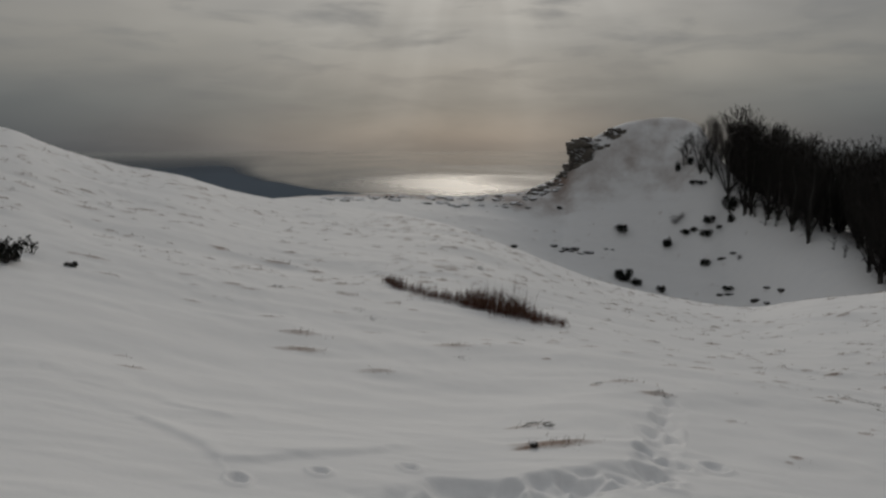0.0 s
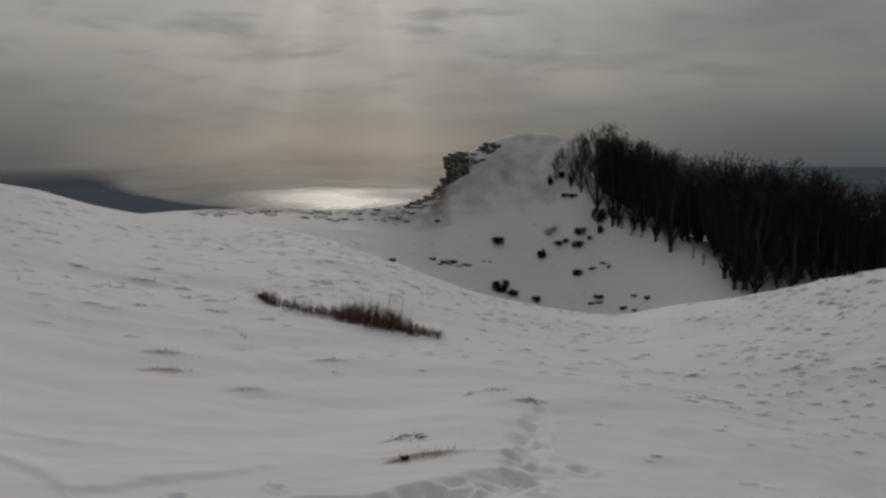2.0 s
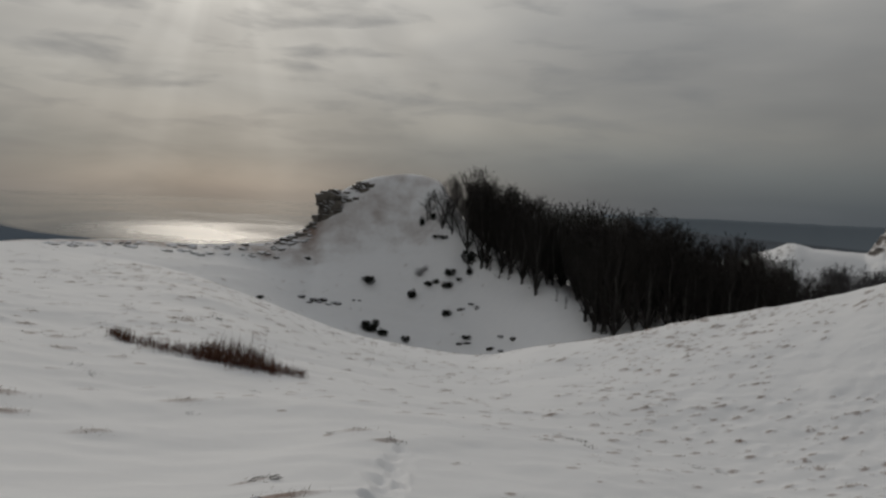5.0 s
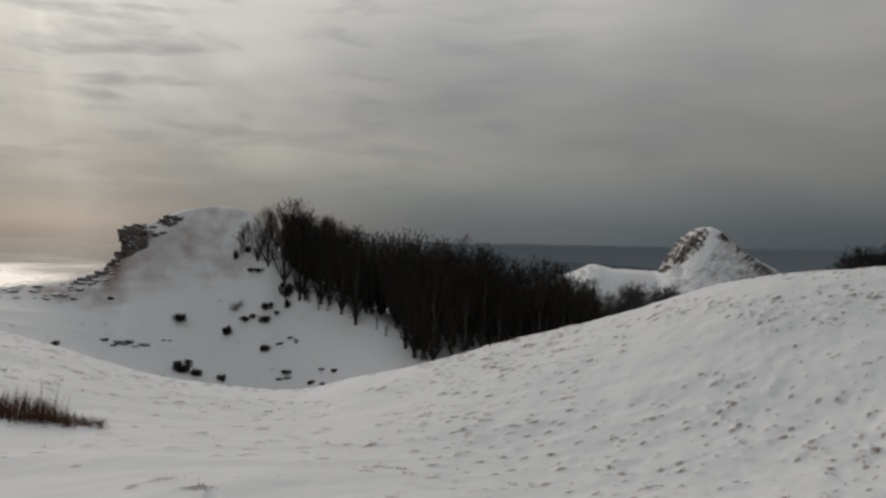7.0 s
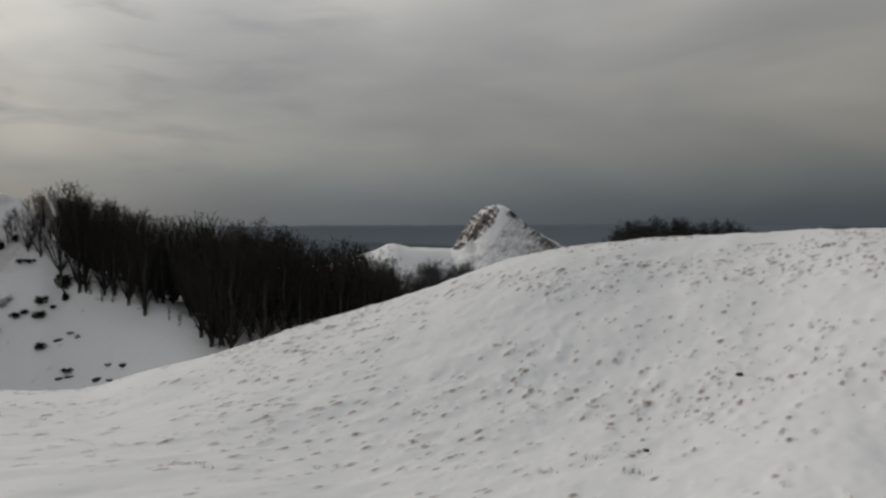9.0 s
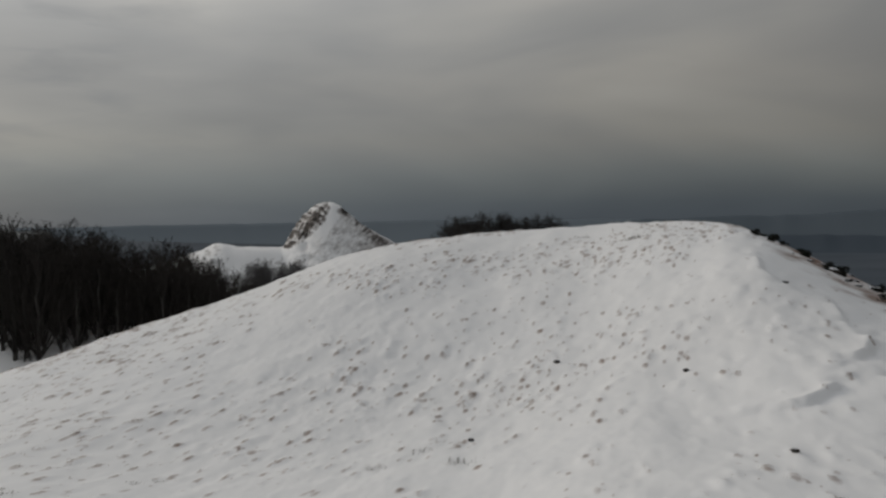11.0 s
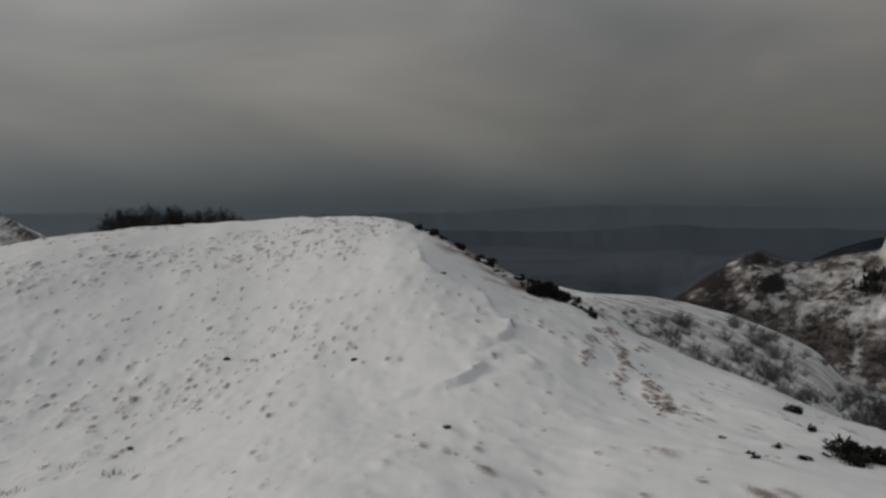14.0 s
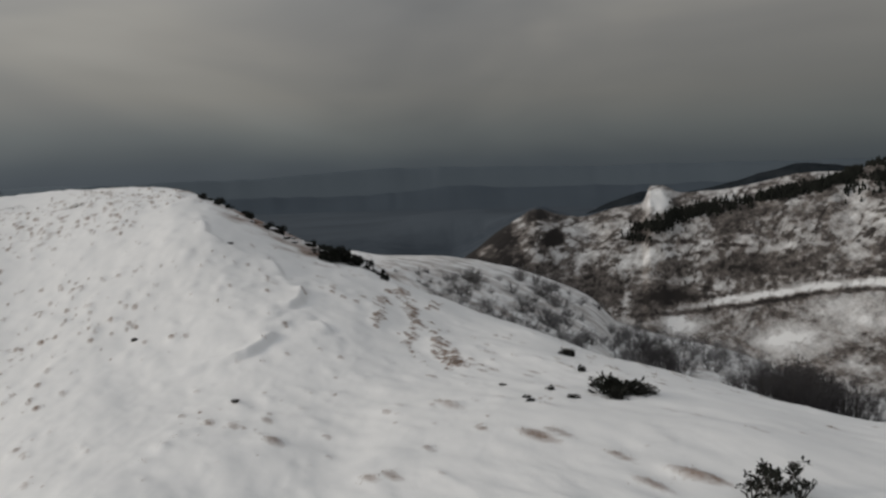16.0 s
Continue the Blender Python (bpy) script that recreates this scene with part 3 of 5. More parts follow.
def edge_of_wood(az):
    """Front edge of the wood on the bowl's far slope."""
    return spline([-40, 17.5, 18.8, 19.2, 20.4, 22.8, 24.4, 25.6, 27.3, 29.4, 31.0, 36, 50], [118, 118, 115.6, 113.6, 111.0, 104.0, 100.2, 97.4, 93.4, 87.0, 83.0, 82, 84], az)


for k in range(22000):
    az, r = grass_rng.uniform(-34, 127), math.sqrt(grass_rng.uniform(8.5 ** 2, 52 ** 2))
    crest = float(line(NEAR_CREST + NEAR_CREST_2, az)[0])
    if r > crest + 3:
        continue
    x, y = flat_point(az, r)
    dense = 0.34
    if az > 30:
        dense = 1.0 if r > 13 else 0.6
    if 76 < az < 90 and 15 < r < 36:
        dense = 0.18
    if az > 90 or (az > 60 and r < 13):
        dense = 0.22
    if az < 8 and r > 13:
        dense = 0.50
    lump = float(fbm(np.array([x / 5.0]), np.array([y / 5.0]), 2, 55)[0])
    if grass_rng.uniform() > dense * (0.6 + 1.6 * lump):
        continue
    tussock(az, r, (0.75 + r / 60) * grass_rng.uniform(0.04, 0.15), grass_rng.uniform(0.32, 0.80))
for az, r, s, bare in ((-11.7, 19.3, .3, .6), (-12.3, 15.9, .15, .6), (-10.6, 12.4, .3, .55), (-10.6, 11.5, .32, .65), (-5.2, 10.7, .28, .5), (0.8, 13.2, .35, .5), (10.8, 11.2, .12, .7),
                       (15.0, 11.1, .22, .65), (12.8, 11.6, .3, .5), (5.3, 8.1, .2, .6), (5.2, 7.05, .14, .7), (7.8, 7.3, .34, .62), (26.6, 14, .15, .6), (27.5, 14.8, .15, .7)):
    tussock(az, r, s * 0.8, bare + 0.10)
for az, r, s, bare in ((104.7, 9.2, .26, .75), (106.4, 9.3, .2, .65), (110.6, 8.3, .16, .7), (113, 7.4, .18, .62), (115.5, 7.8, .2, .72), (117, 7.7, .15, .7), (85.3, 11.7, .16, .6),
                       (86, 10, .22, .68), (94.8, 7.9, .16, .6), (93.2, 7.9, .16, .55), (83, 11.5, .16, .6), (98.2, 11.5, .3, .5), (101, 16, .2, .5)):
    tussock(az, r, s, bare)
for k in range(300):
    az, r = grass_rng.uniform(-33, 10), math.sqrt(grass_rng.uniform(13 ** 2, 37 ** 2))
    tussock(az, r, grass_rng.uniform(0.06, 0.17), grass_rng.uniform(0.55, 0.85))
for k in range(330):
    # a drift-scoured belt of tussocks across the brow's face
    az = grass_rng.normal(66, 7)
    tussock(az, min(40.0, max(17.0, grass_rng.normal(28.0 - 0.2 * (az - 66), 4.2))), grass_rng.uniform(0.05, 0.17), grass_rng.uniform(0.35, 0.80))
for k in range(64):
    az, r = grass_rng.uniform(66, 119), grass_rng.uniform(7.5, 17)
    tussock(az, r, grass_rng.uniform(0.07, 0.17), grass_rng.uniform(0.22, 0.46))
for k in range(420):
    az, r = grass_rng.uniform(-9, 22), grass_rng.uniform(86, 116)
    if r < float(edge_of_wood(az)):
        tussock(az, r, grass_rng.uniform(0.2, 0.45), grass_rng.uniform(0.15, 0.5))
for k in range(330):
    az, r = grass_rng.uniform(89.5, 104), grass_rng.uniform(33, 78)
    tussock(az, r, grass_rng.uniform(0.2, 0.5), grass_rng.uniform(0.3, 0.75))
for k in range(230):
    row = ((93.0, 24.0), (92.7, 21.5), (94.2, 26.8), (94.6, 23.9), (95.3, 21.3), (95.0, 19.0), (97.0, 19.3), (97.7, 17.9), (98.1, 17.0), (96.6, 25.4), (95.2, 22.8), (93.7, 27.2))[k % 12]
    tussock(row[0] + grass_rng.normal(0, 0.35), row[1] + grass_rng.normal(0, 0.7), grass_rng.uniform(0.06, 0.14), grass_rng.uniform(0.70, 0.95))

face = step(300, 420, Rr) * (1 - step(1.03, 1.10, Rr / crest_r))
slope_up = np.degrees(np.arctan((H - EYE_Z) / Rr))
# the peak: banded rock on its seaward side, a snow rib, thin scrub over the snow behind it
rib = spline([-9, -2.6, -1.8, -1.0, 0.0, 0.9, 9], [46.6, 47.5, 48.7, 49.7, 50.4, 50.6, 50.8], slope_up)
ledge = fbm((A + 0.8 * slope_up) / 0.42, (slope_up - 0.8 * A) / 0.20, 4, 85, 0.7)
slabs = np.sin((slope_up * 0.75 + A * 0.42) * 17.0 + 5.0 * fbm(A / 0.7, slope_up / 0.5, 4, 86))
on_peak = face * step(46.6, 47.3, A) * (1 - step(55.5, 56.5, A))
peak_rock = on_peak * (1 - step(-0.35, 0.05, A - rib)) * step(-2.5, -2.2, slope_up)
cap = on_peak * np.exp(-((A - 51.3) / 0.55) ** 2 - ((slope_up - 0.28) / 0.22) ** 2)
behind_rib = on_peak * step(0.25, 0.9, A - rib)
rock = peak_rock * (1.02 - 0.45 * step(0.45, 0.8, slope_up) + 0.30 * slabs + 1.1 * ledge) + cap * (1.1 + 0.8 * ledge)
rock += behind_rib * (0.50 + 0.40 * ledge + 0.26 * step(51.0, 53.0, A + 0.3 * slope_up))
rock += on_peak * np.exp(-((slope_up - edge_el + 0.2) / 0.5) ** 2) * step(51, 52.2, A) * (0.25 + 0.4 * ledge)
rock += face * step(41.0, 41.6, A) * (1 - step(42.6, 43.4, A)) * (0.35 + 0.7 * ledge)
# the range beyond the valley: pale slabs parted by dark gullies, a thin road, a ledge of snow, brushwood below it
lower = step(118, 150, Rr) * (1 - step(1.03, 1.10, Rr / crest_r))
east = lower * step(96.5, 98.5, A)
along_bed, across_bed = A + 0.35 * slope_up, slope_up - 0.30 * A
broad = fbm(along_bed / 4.0, across_bed / 1.6, 4, 83, 0.55)
fold = fbm(along_bed / 1.3, across_bed / 0.55, 4, 87, 0.6)
grain = fbm(along_bed / 0.45, across_bed / 0.28, 3, 88, 0.6)
veins = np.exp(-(fbm(along_bed / 2.4, across_bed / 0.9, 4, 89, 0.6) / 0.045) ** 2)
cross = np.exp(-(fbm((A - 0.9 * slope_up) / 1.6, (slope_up + 0.5 * A) / 1.8, 3, 90, 0.6) / 0.05) ** 2)
terrace = spline([90, 108, 111.7, 115.4, 119.8, 126, 330], [-11, -10.6, -10.44, -9.93, -9.12, -8.08, -8], np.where(A > 325, 325, A)) + 0.12 * fbm(A / 1.2, A * 0, 3, 92)


def blot(az, el, wide, tall):
    return np.exp(-((A - az) / wide) ** 2 - ((slope_up - el) / tall) ** 2)


under = step(0.0, 0.3, terrace - slope_up) * step(107, 110, A)
rock += east * (1 - under) * (0.92 + 0.36 * broad + 0.34 * fold + 0.30 * grain + 0.40 * veins + 0.30 * cross)
rock += east * under * (0.96 + 0.25 * broad + 0.20 * fold + 0.30 * grain)
# dark strip under the ledge: its shade put into the rock cover
rock += east * 0.55 * np.exp(-((slope_up - terrace + 0.16) / 0.13) ** 2) * step(108, 112, A)
rock -= east * 0.8 * np.exp(-((slope_up - terrace - 0.30) / 0.24) ** 2) * step(113, 117, A)
rock += east * 0.6 * np.exp(-((slope_up + 5.55 - 0.06 * (A - 113.5) * -1 + 0.08 * np.sin(A * 1.7)) / 0.09) ** 2) * step(108.8, 109.6, A) * (1 - step(117.6, 118.4, A))
rock -= east * (1.1 * blot(111.9, -2.5, 0.75, 0.75) + np.clip(0.55 + 1.5 * fold + grain, 0, 1.3) * (0.9 * blot(113.3, -11.06, 1.3, 0.8) + 0.8 * blot(120.3, -11.9, 2.2, 0.8) + 0.6 * blot(124.9, -10.0, 1.6, 0.9))
                + 0.45 * blot(109.6, -9.5, 0.35, 0.6) + 0.22 * blot(122.5, -5.0, 3.5, 1.6))
# first two blots paint a ravine's shadow as darker rock
rock += east * (np.clip(0.5 + 1.6 * fold, 0, 1.4) * (1.3 * blot(104.6, -5.2, 0.9, 1.1) + 0.9 * blot(103.3, -3.6, 0.8, 0.5)) + 0.5 * blot(112.5, -9.2, 2.2, 0.7) + 0.45 * blot(107, -8.6, 2.0, 1.0) + 0.35 * blot(117.5, -7.3, 2.5, 0.6))
left_end = 1 - step(101.2, 102.4, A + 0.35 * (slope_up + 5))
rock += east * left_end * (0.55 + 0.5 * fold)
turf += east * left_end * (0.30 + 0.25 * fold)
turf += east * blot(102.4, -6.0, 0.5, 1.0) * 0.25
wood = np.zeros_like(H)
# beyond the crests the wood cover also brings the haze-blue tint
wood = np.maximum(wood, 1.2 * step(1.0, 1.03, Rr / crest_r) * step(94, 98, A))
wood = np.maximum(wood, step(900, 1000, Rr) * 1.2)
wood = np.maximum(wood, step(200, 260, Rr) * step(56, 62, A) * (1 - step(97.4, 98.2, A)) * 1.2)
scrub = step(40, 48, Rr) * (1 - step(118, 140, Rr)) * step(90, 93, A)
turf = np.maximum(turf, scrub * (0.30 + 0.36 * fbm(X / 1.3, Y / 1.3, 4, 91)))
rock += scrub * (0.44 + 0.45 * fbm(X / 2.2, Y / 2.2, 4, 93))
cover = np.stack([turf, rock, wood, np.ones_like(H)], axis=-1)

n_a, n_r = H.shape
verts = np.stack([X, Y, H], axis=-1).reshape(-1, 3)
verts = np.vstack([verts, [[CENTRE[0], CENTRE[1], 0.0]]])
idx = np.arange(n_a * n_r).reshape(n_a, n_r)
nxt = np.roll(idx, -1, axis=0)
quads = np.stack([idx[:, :-1], idx[:, 1:], nxt[:, 1:], nxt[:, :-1]], axis=-1).reshape(-1, 4)
fan = np.stack([np.full(n_a, n_a * n_r), idx[:, 0], nxt[:, 0]], axis=-1)
land = bpy.data.meshes.new("ground")
land.vertices.add(len(verts))
land.vertices.foreach_set("co", verts.ravel())
land.loops.add(quads.size + fan.size)
land.loops.foreach_set("vertex_index", np.concatenate([quads.ravel(), fan.ravel()]).astype(np.int32))
land.polygons.add(len(quads) + len(fan))
starts = np.concatenate([np.arange(len(quads)) * 4, quads.size + np.arange(len(fan)) * 3]).astype(np.int32)
land.polygons.foreach_set("loop_start", starts)
land.polygons.foreach_set("use_smooth", np.ones(len(starts), dtype=bool))
land.update(calc_edges=True)
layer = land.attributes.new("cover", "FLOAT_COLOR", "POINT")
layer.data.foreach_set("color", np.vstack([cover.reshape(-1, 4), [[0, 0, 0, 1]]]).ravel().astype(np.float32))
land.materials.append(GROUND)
tagged(new("ground", land), "wind-packed snow over grassy hills with dry turf showing", "ground", kind="structure")

SEA_Z = -52.0
rim = [(4900 * math.sin(radians(a)), 4900 * math.cos(radians(a)), SEA_Z) for a in range(-100, 33, 2)]
tagged(new("water", mesh("water", rim + [(0, 0, SEA_Z)], [(i, i + 1, len(rim)) for i in range(len(rim) - 1)], SEA)),
       "dull grey sea far below with a pale sun glitter", "sea", kind="structure")

# a low coast as a flat dark sheet over the sea, haze painted in
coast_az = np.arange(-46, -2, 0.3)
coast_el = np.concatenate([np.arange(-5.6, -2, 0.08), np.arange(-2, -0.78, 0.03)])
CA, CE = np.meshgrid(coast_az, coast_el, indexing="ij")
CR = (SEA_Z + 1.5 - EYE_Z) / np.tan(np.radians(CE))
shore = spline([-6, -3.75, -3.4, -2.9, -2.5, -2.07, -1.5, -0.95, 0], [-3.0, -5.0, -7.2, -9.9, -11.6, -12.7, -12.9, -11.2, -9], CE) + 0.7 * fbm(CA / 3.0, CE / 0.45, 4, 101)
# veil: haze put into the alpha, thinning towards the shore and horizon
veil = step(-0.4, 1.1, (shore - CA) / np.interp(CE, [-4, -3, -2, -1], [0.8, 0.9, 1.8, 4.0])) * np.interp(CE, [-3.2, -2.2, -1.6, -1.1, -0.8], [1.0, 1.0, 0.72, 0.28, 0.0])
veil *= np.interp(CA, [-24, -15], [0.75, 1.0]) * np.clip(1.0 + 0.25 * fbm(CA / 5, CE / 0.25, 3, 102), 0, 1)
cx_, cy_ = CR * np.sin(np.radians(CA)), CR * np.cos(np.radians(CA))
CH = np.full_like(CR, SEA_Z + 1.5)
ci = np.arange(CA.size).reshape(CA.shape)
cf_ = np.stack([ci[:-1, :-1], ci[1:, :-1], ci[1:, 1:], ci[:-1, 1:]], axis=-1).reshape(-1, 4)
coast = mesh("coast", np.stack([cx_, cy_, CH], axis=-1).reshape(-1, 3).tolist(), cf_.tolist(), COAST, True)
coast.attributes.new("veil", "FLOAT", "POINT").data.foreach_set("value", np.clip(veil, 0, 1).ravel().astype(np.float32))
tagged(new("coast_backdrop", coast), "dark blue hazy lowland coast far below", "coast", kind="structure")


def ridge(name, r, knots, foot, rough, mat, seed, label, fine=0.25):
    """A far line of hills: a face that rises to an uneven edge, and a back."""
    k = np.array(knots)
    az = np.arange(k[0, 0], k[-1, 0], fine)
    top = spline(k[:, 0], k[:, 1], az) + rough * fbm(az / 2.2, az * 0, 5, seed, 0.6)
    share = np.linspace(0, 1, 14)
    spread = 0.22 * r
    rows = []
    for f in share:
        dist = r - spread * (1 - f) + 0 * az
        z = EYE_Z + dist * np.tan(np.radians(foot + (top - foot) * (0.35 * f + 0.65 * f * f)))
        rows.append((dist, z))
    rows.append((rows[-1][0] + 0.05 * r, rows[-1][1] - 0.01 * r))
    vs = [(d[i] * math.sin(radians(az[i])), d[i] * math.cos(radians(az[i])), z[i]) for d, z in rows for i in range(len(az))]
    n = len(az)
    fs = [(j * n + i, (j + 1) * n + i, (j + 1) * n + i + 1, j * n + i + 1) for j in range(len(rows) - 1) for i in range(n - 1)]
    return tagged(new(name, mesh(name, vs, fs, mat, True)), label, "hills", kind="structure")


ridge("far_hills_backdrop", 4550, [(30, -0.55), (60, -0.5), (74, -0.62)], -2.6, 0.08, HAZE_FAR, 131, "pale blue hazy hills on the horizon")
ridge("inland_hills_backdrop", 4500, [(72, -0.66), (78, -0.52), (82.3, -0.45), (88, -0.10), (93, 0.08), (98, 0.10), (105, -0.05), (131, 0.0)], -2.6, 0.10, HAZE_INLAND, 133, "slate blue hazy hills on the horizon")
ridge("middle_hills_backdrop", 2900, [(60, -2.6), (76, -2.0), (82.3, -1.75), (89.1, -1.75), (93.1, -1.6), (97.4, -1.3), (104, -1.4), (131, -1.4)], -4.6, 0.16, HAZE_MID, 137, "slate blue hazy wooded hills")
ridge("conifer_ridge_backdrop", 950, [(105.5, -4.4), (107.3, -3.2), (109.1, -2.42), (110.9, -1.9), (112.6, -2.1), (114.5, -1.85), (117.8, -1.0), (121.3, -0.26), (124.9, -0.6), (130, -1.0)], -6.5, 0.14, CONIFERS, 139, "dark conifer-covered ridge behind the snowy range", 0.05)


# ---- woods ----
def tube(vs, fs, p, q, r0, r1, sides=4):
    p, q = Vector(p), Vector(q)
    z = (q - p).normalized()
    x = z.orthogonal().normalized()
    y = z.cross(x)
    b = len(vs)
    for c, r in ((p, r0), (q, r1)):
        for k in range(sides):
            a = 2 * math.pi * k / sides
            vs.append(c + (x * math.cos(a) + y * math.sin(a)) * r)
    for k in range(sides):
        fs.append((b + k, b + (k + 1) % sides, b + sides + (k + 1) % sides, b + sides + k))


def spray(cv, cf, rng, s, w, wide):
    """A twig that forks twice."""
    side = Vector((rng.gauss(0, 1), rng.gauss(0, 1), rng.gauss(0, 0.3))).normalized() * wide
    b = len(cv)
    m2 = s + w * 0.4
    cv.extend([s - side, s + side, s + w])
    cf.append((b, b + 1, b + 2))
    for q in range(3):
        w2 = (w.normalized() + Vector((rng.gauss(0, 0.8), rng.gauss(0, 0.8), rng.uniform(-0.1, 0.6)))).normalized() * w.length * rng.uniform(0.4, 0.8)
        b = len(cv)
        cv.extend([m2 - side * 0.6, m2 + side * 0.6, m2 + w2])
        cf.append((b, b + 1, b + 2))


def beech(rng, height, half, limbs, twigs, low=0.10):
    """Trunk and crown meshes of a bare beech: steep limbs that fan into a rounded dome of fine twigs."""
    tv, tf, cv, cf = [], [], [], []
    pts = [Vector((0, 0, -0.8))]
    for k in range(1, 7):
        pts.append(Vector((rng.uniform(-1, 1) * 0.05 * k, rng.uniform(-1, 1) * 0.05 * k, height * 0.72 * k / 6)))
    r = 0.019 * height
    for k in range(6):
        tube(tv, tf, pts[k], pts[k + 1], r * (1 - k / 6.6), r * (1 - (k + 1) / 6.6), 6)
    mid_z, tall = height * 0.56, height * 0.43
    lean = rng.uniform(0, 6.28)
    for k in range(limbs):
        u = rng.uniform(-0.95, 0.3) if k % 3 == 0 else rng.uniform(0.05, 1.0)
        a = rng.uniform(0, 2 * math.pi)
        shell = rng.uniform(0.86, 1.0) if u > 0 else rng.uniform(0.45, 0.9)
        wide = half * (1 + 0.16 * math.cos(2 * (a - lean)) + 0.10 * math.sin(3 * a + lean))
        reach = wide * math.sqrt(max(0.0, 1 - u ** 2.6)) * shell * (rng.random() ** 0.35 if u > 0.8 else 1.0) if u > 0 else wide * (0.22 + 0.78 * (1 + u)) * shell
        tip = Vector((math.cos(a) * reach, math.sin(a) * reach, mid_z + tall * u * (shell if u > 0 else 1.0)))
        f = min(0.95, max(low, (tip.z - reach * rng.uniform(1.3, 2.6) - 0.12 * height) / (height * 0.72)))
        i = min(int(f * 6), 5)
        base = pts[i].lerp(pts[i + 1], f * 6 - i)
        mid = base.lerp(tip, 0.52) + Vector((math.cos(a), math.sin(a), 0)) * reach * 0.10
        tube(cv, cf, base, mid, 0.050, 0.026, 3)
        for fork in range(4):
            # branches that part from the limb and end on the dome
            turn = Vector((rng.gauss(0, 0.5), rng.gauss(0, 0.5), rng.gauss(0, 0.35)))
            end = mid.lerp(tip, rng.uniform(0.75, 1.0)) + turn
            tube(cv, cf, mid.lerp(base, rng.uniform(0, 0.35)), end, 0.018, 0.005, 3)
            for j in range(twigs):
                s = mid.lerp(end, rng.random() ** 0.5 * 1.02)
                out_ = Vector((s.x, s.y, (s.z - mid_z) * 0.9)).normalized()
                w = (out_ * 0.7 + Vector((rng.gauss(0, 0.7), rng.gauss(0, 0.7), rng.uniform(-0.2, 0.7)))).normalized() * rng.uniform(0.22, 0.50)
                spray(cv, cf, rng, s, w, rng.uniform(0.014, 0.030))
    return tv, tf, cv, cf


def family(name, count, seed, heights, halves, limbs, twigs, bark, twig, low=0.10):
    rng = random.Random(seed)
    made = []
    for k in range(count):
        tv, tf, cv, cf = beech(rng, rng.uniform(*heights), rng.uniform(*halves), limbs, twigs, low)
        made.append((mesh("trunk", tv, tf, bark, True), mesh("crown", cv, cf, twig)))
    return name, made


def plant(kinds, k, at, scale, turn, label, category, group):
    t = new(kinds[0])
    t.matrix_world = Matrix.LocRotScale(at, Euler((0, 0, turn)), Vector((scale, scale, scale)))
    part("trunk", kinds[1][k][0], t)
    part("crown", kinds[1][k][1], t)
    return tagged(t, label, category, group)


rng = random.Random(4)
BEECHES = family("beech_tree", 8, 4, (9.8, 10.6), (2.4, 3.2), 36, 9, BEECHBARK, TWIG, 0.10)
INNER = family("beech_tree", 4, 6, (9.8, 10.6), (2.0, 2.7), 26, 7, BEECHBARK, TWIG, 0.06)
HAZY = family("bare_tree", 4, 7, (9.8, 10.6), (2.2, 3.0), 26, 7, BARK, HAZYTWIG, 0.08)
SAPLINGS = family("beech_sapling", 3, 12, (4.2, 4.9), (0.45, 0.7), 10, 5, BARK, TWIG, 0.05)


def wood_top(az):
    """Slope angle from the viewpoint to the tree tops."""
    return spline([18.2, 19.2, 20.4, 22, 25, 27.5, 29.5, 33.6, 37.6, 40.3, 42.6, 45.2, 50], [0.9, 1.6, 1.95, 1.45, 0.3, -0.4, -0.3, -0.45, -1.9, -2.2, -3.3, -5.0, -6.5], az)


placed = []


def wood_tree(az, r, p, below, kinds):
    top = EYE_Z + p.xy.length * math.tan(radians(float(wood_top(az)) - below))
    scale = min(1.5, max(0.42, (top - p.z) / 10.0))
    plant(kinds, rng.randrange(len(kinds[1])), p, scale, rng.uniform(0, 6.28), "dark leafless beech tree in a dense hillside wood", "tree", "wood on the snowy hill")


# tall trees whose crowns stand apart, then lower ones between and behind them
for az in np.arange(18.7, 31.5, 0.85):
    az = float(az) + rng.uniform(-0.3, 0.3)
    if 26.3 < az < 28.6:
        continue
    r = float(edge_of_wood(az)) + rng.uniform(-2.2, 0.6)
    p = place(az, r, 0.2)
    placed.append(p)
    wood_tree(az, r, p, 0.6 * rng.random() - 0.35, BEECHES)
for attempt in range(6000):
    if len(placed) >= 155:
        break
    az = rng.uniform(19.0, 45.5)
    r = float(edge_of_wood(az)) + 0.5 + (rng.random() ** 1.7) * 30
    if az < 20.8 and r > float(line(HILL_CREST + HILL_CREST_2, az)[0]) + 1.5:
        continue
    if 26.8 < az < 28.4 and r < float(edge_of_wood(az)) + 11 - 5 * abs(az - 27.6):
        continue
    p = place(az, r, 0.2)
    if any((p - o).length < 3.7 for o in placed):
        continue
    placed.append(p)
    wood_tree(az, r, p, 0.8 * rng.random() ** 1.4 - (0.55 if az < 29 else 0.42), BEECHES)
for attempt in range(9000):
    if len(placed) >= 325:
        break
    az = 19.4 + 26 * rng.random() ** 0.8
    r = float(edge_of_wood(az)) + (3.0 if az < 28.6 else 0.5) + rng.random() ** 1.4 * 28
    if az < 20.8 and r > float(line(HILL_CREST + HILL_CREST_2, az)[0]) + 1.5:
        continue
    if 26.4 < az < 28.6 and r < float(edge_of_wood(az)) + 14 - 4 * abs(az - 27.6):
        continue
    p = place(az, r, 0.2)
    if any((p - o).length < 1.7 for o in placed):
        continue
    placed.append(p)
    wood_tree(az, r, p, rng.uniform(0.5, 2.0), INNER)
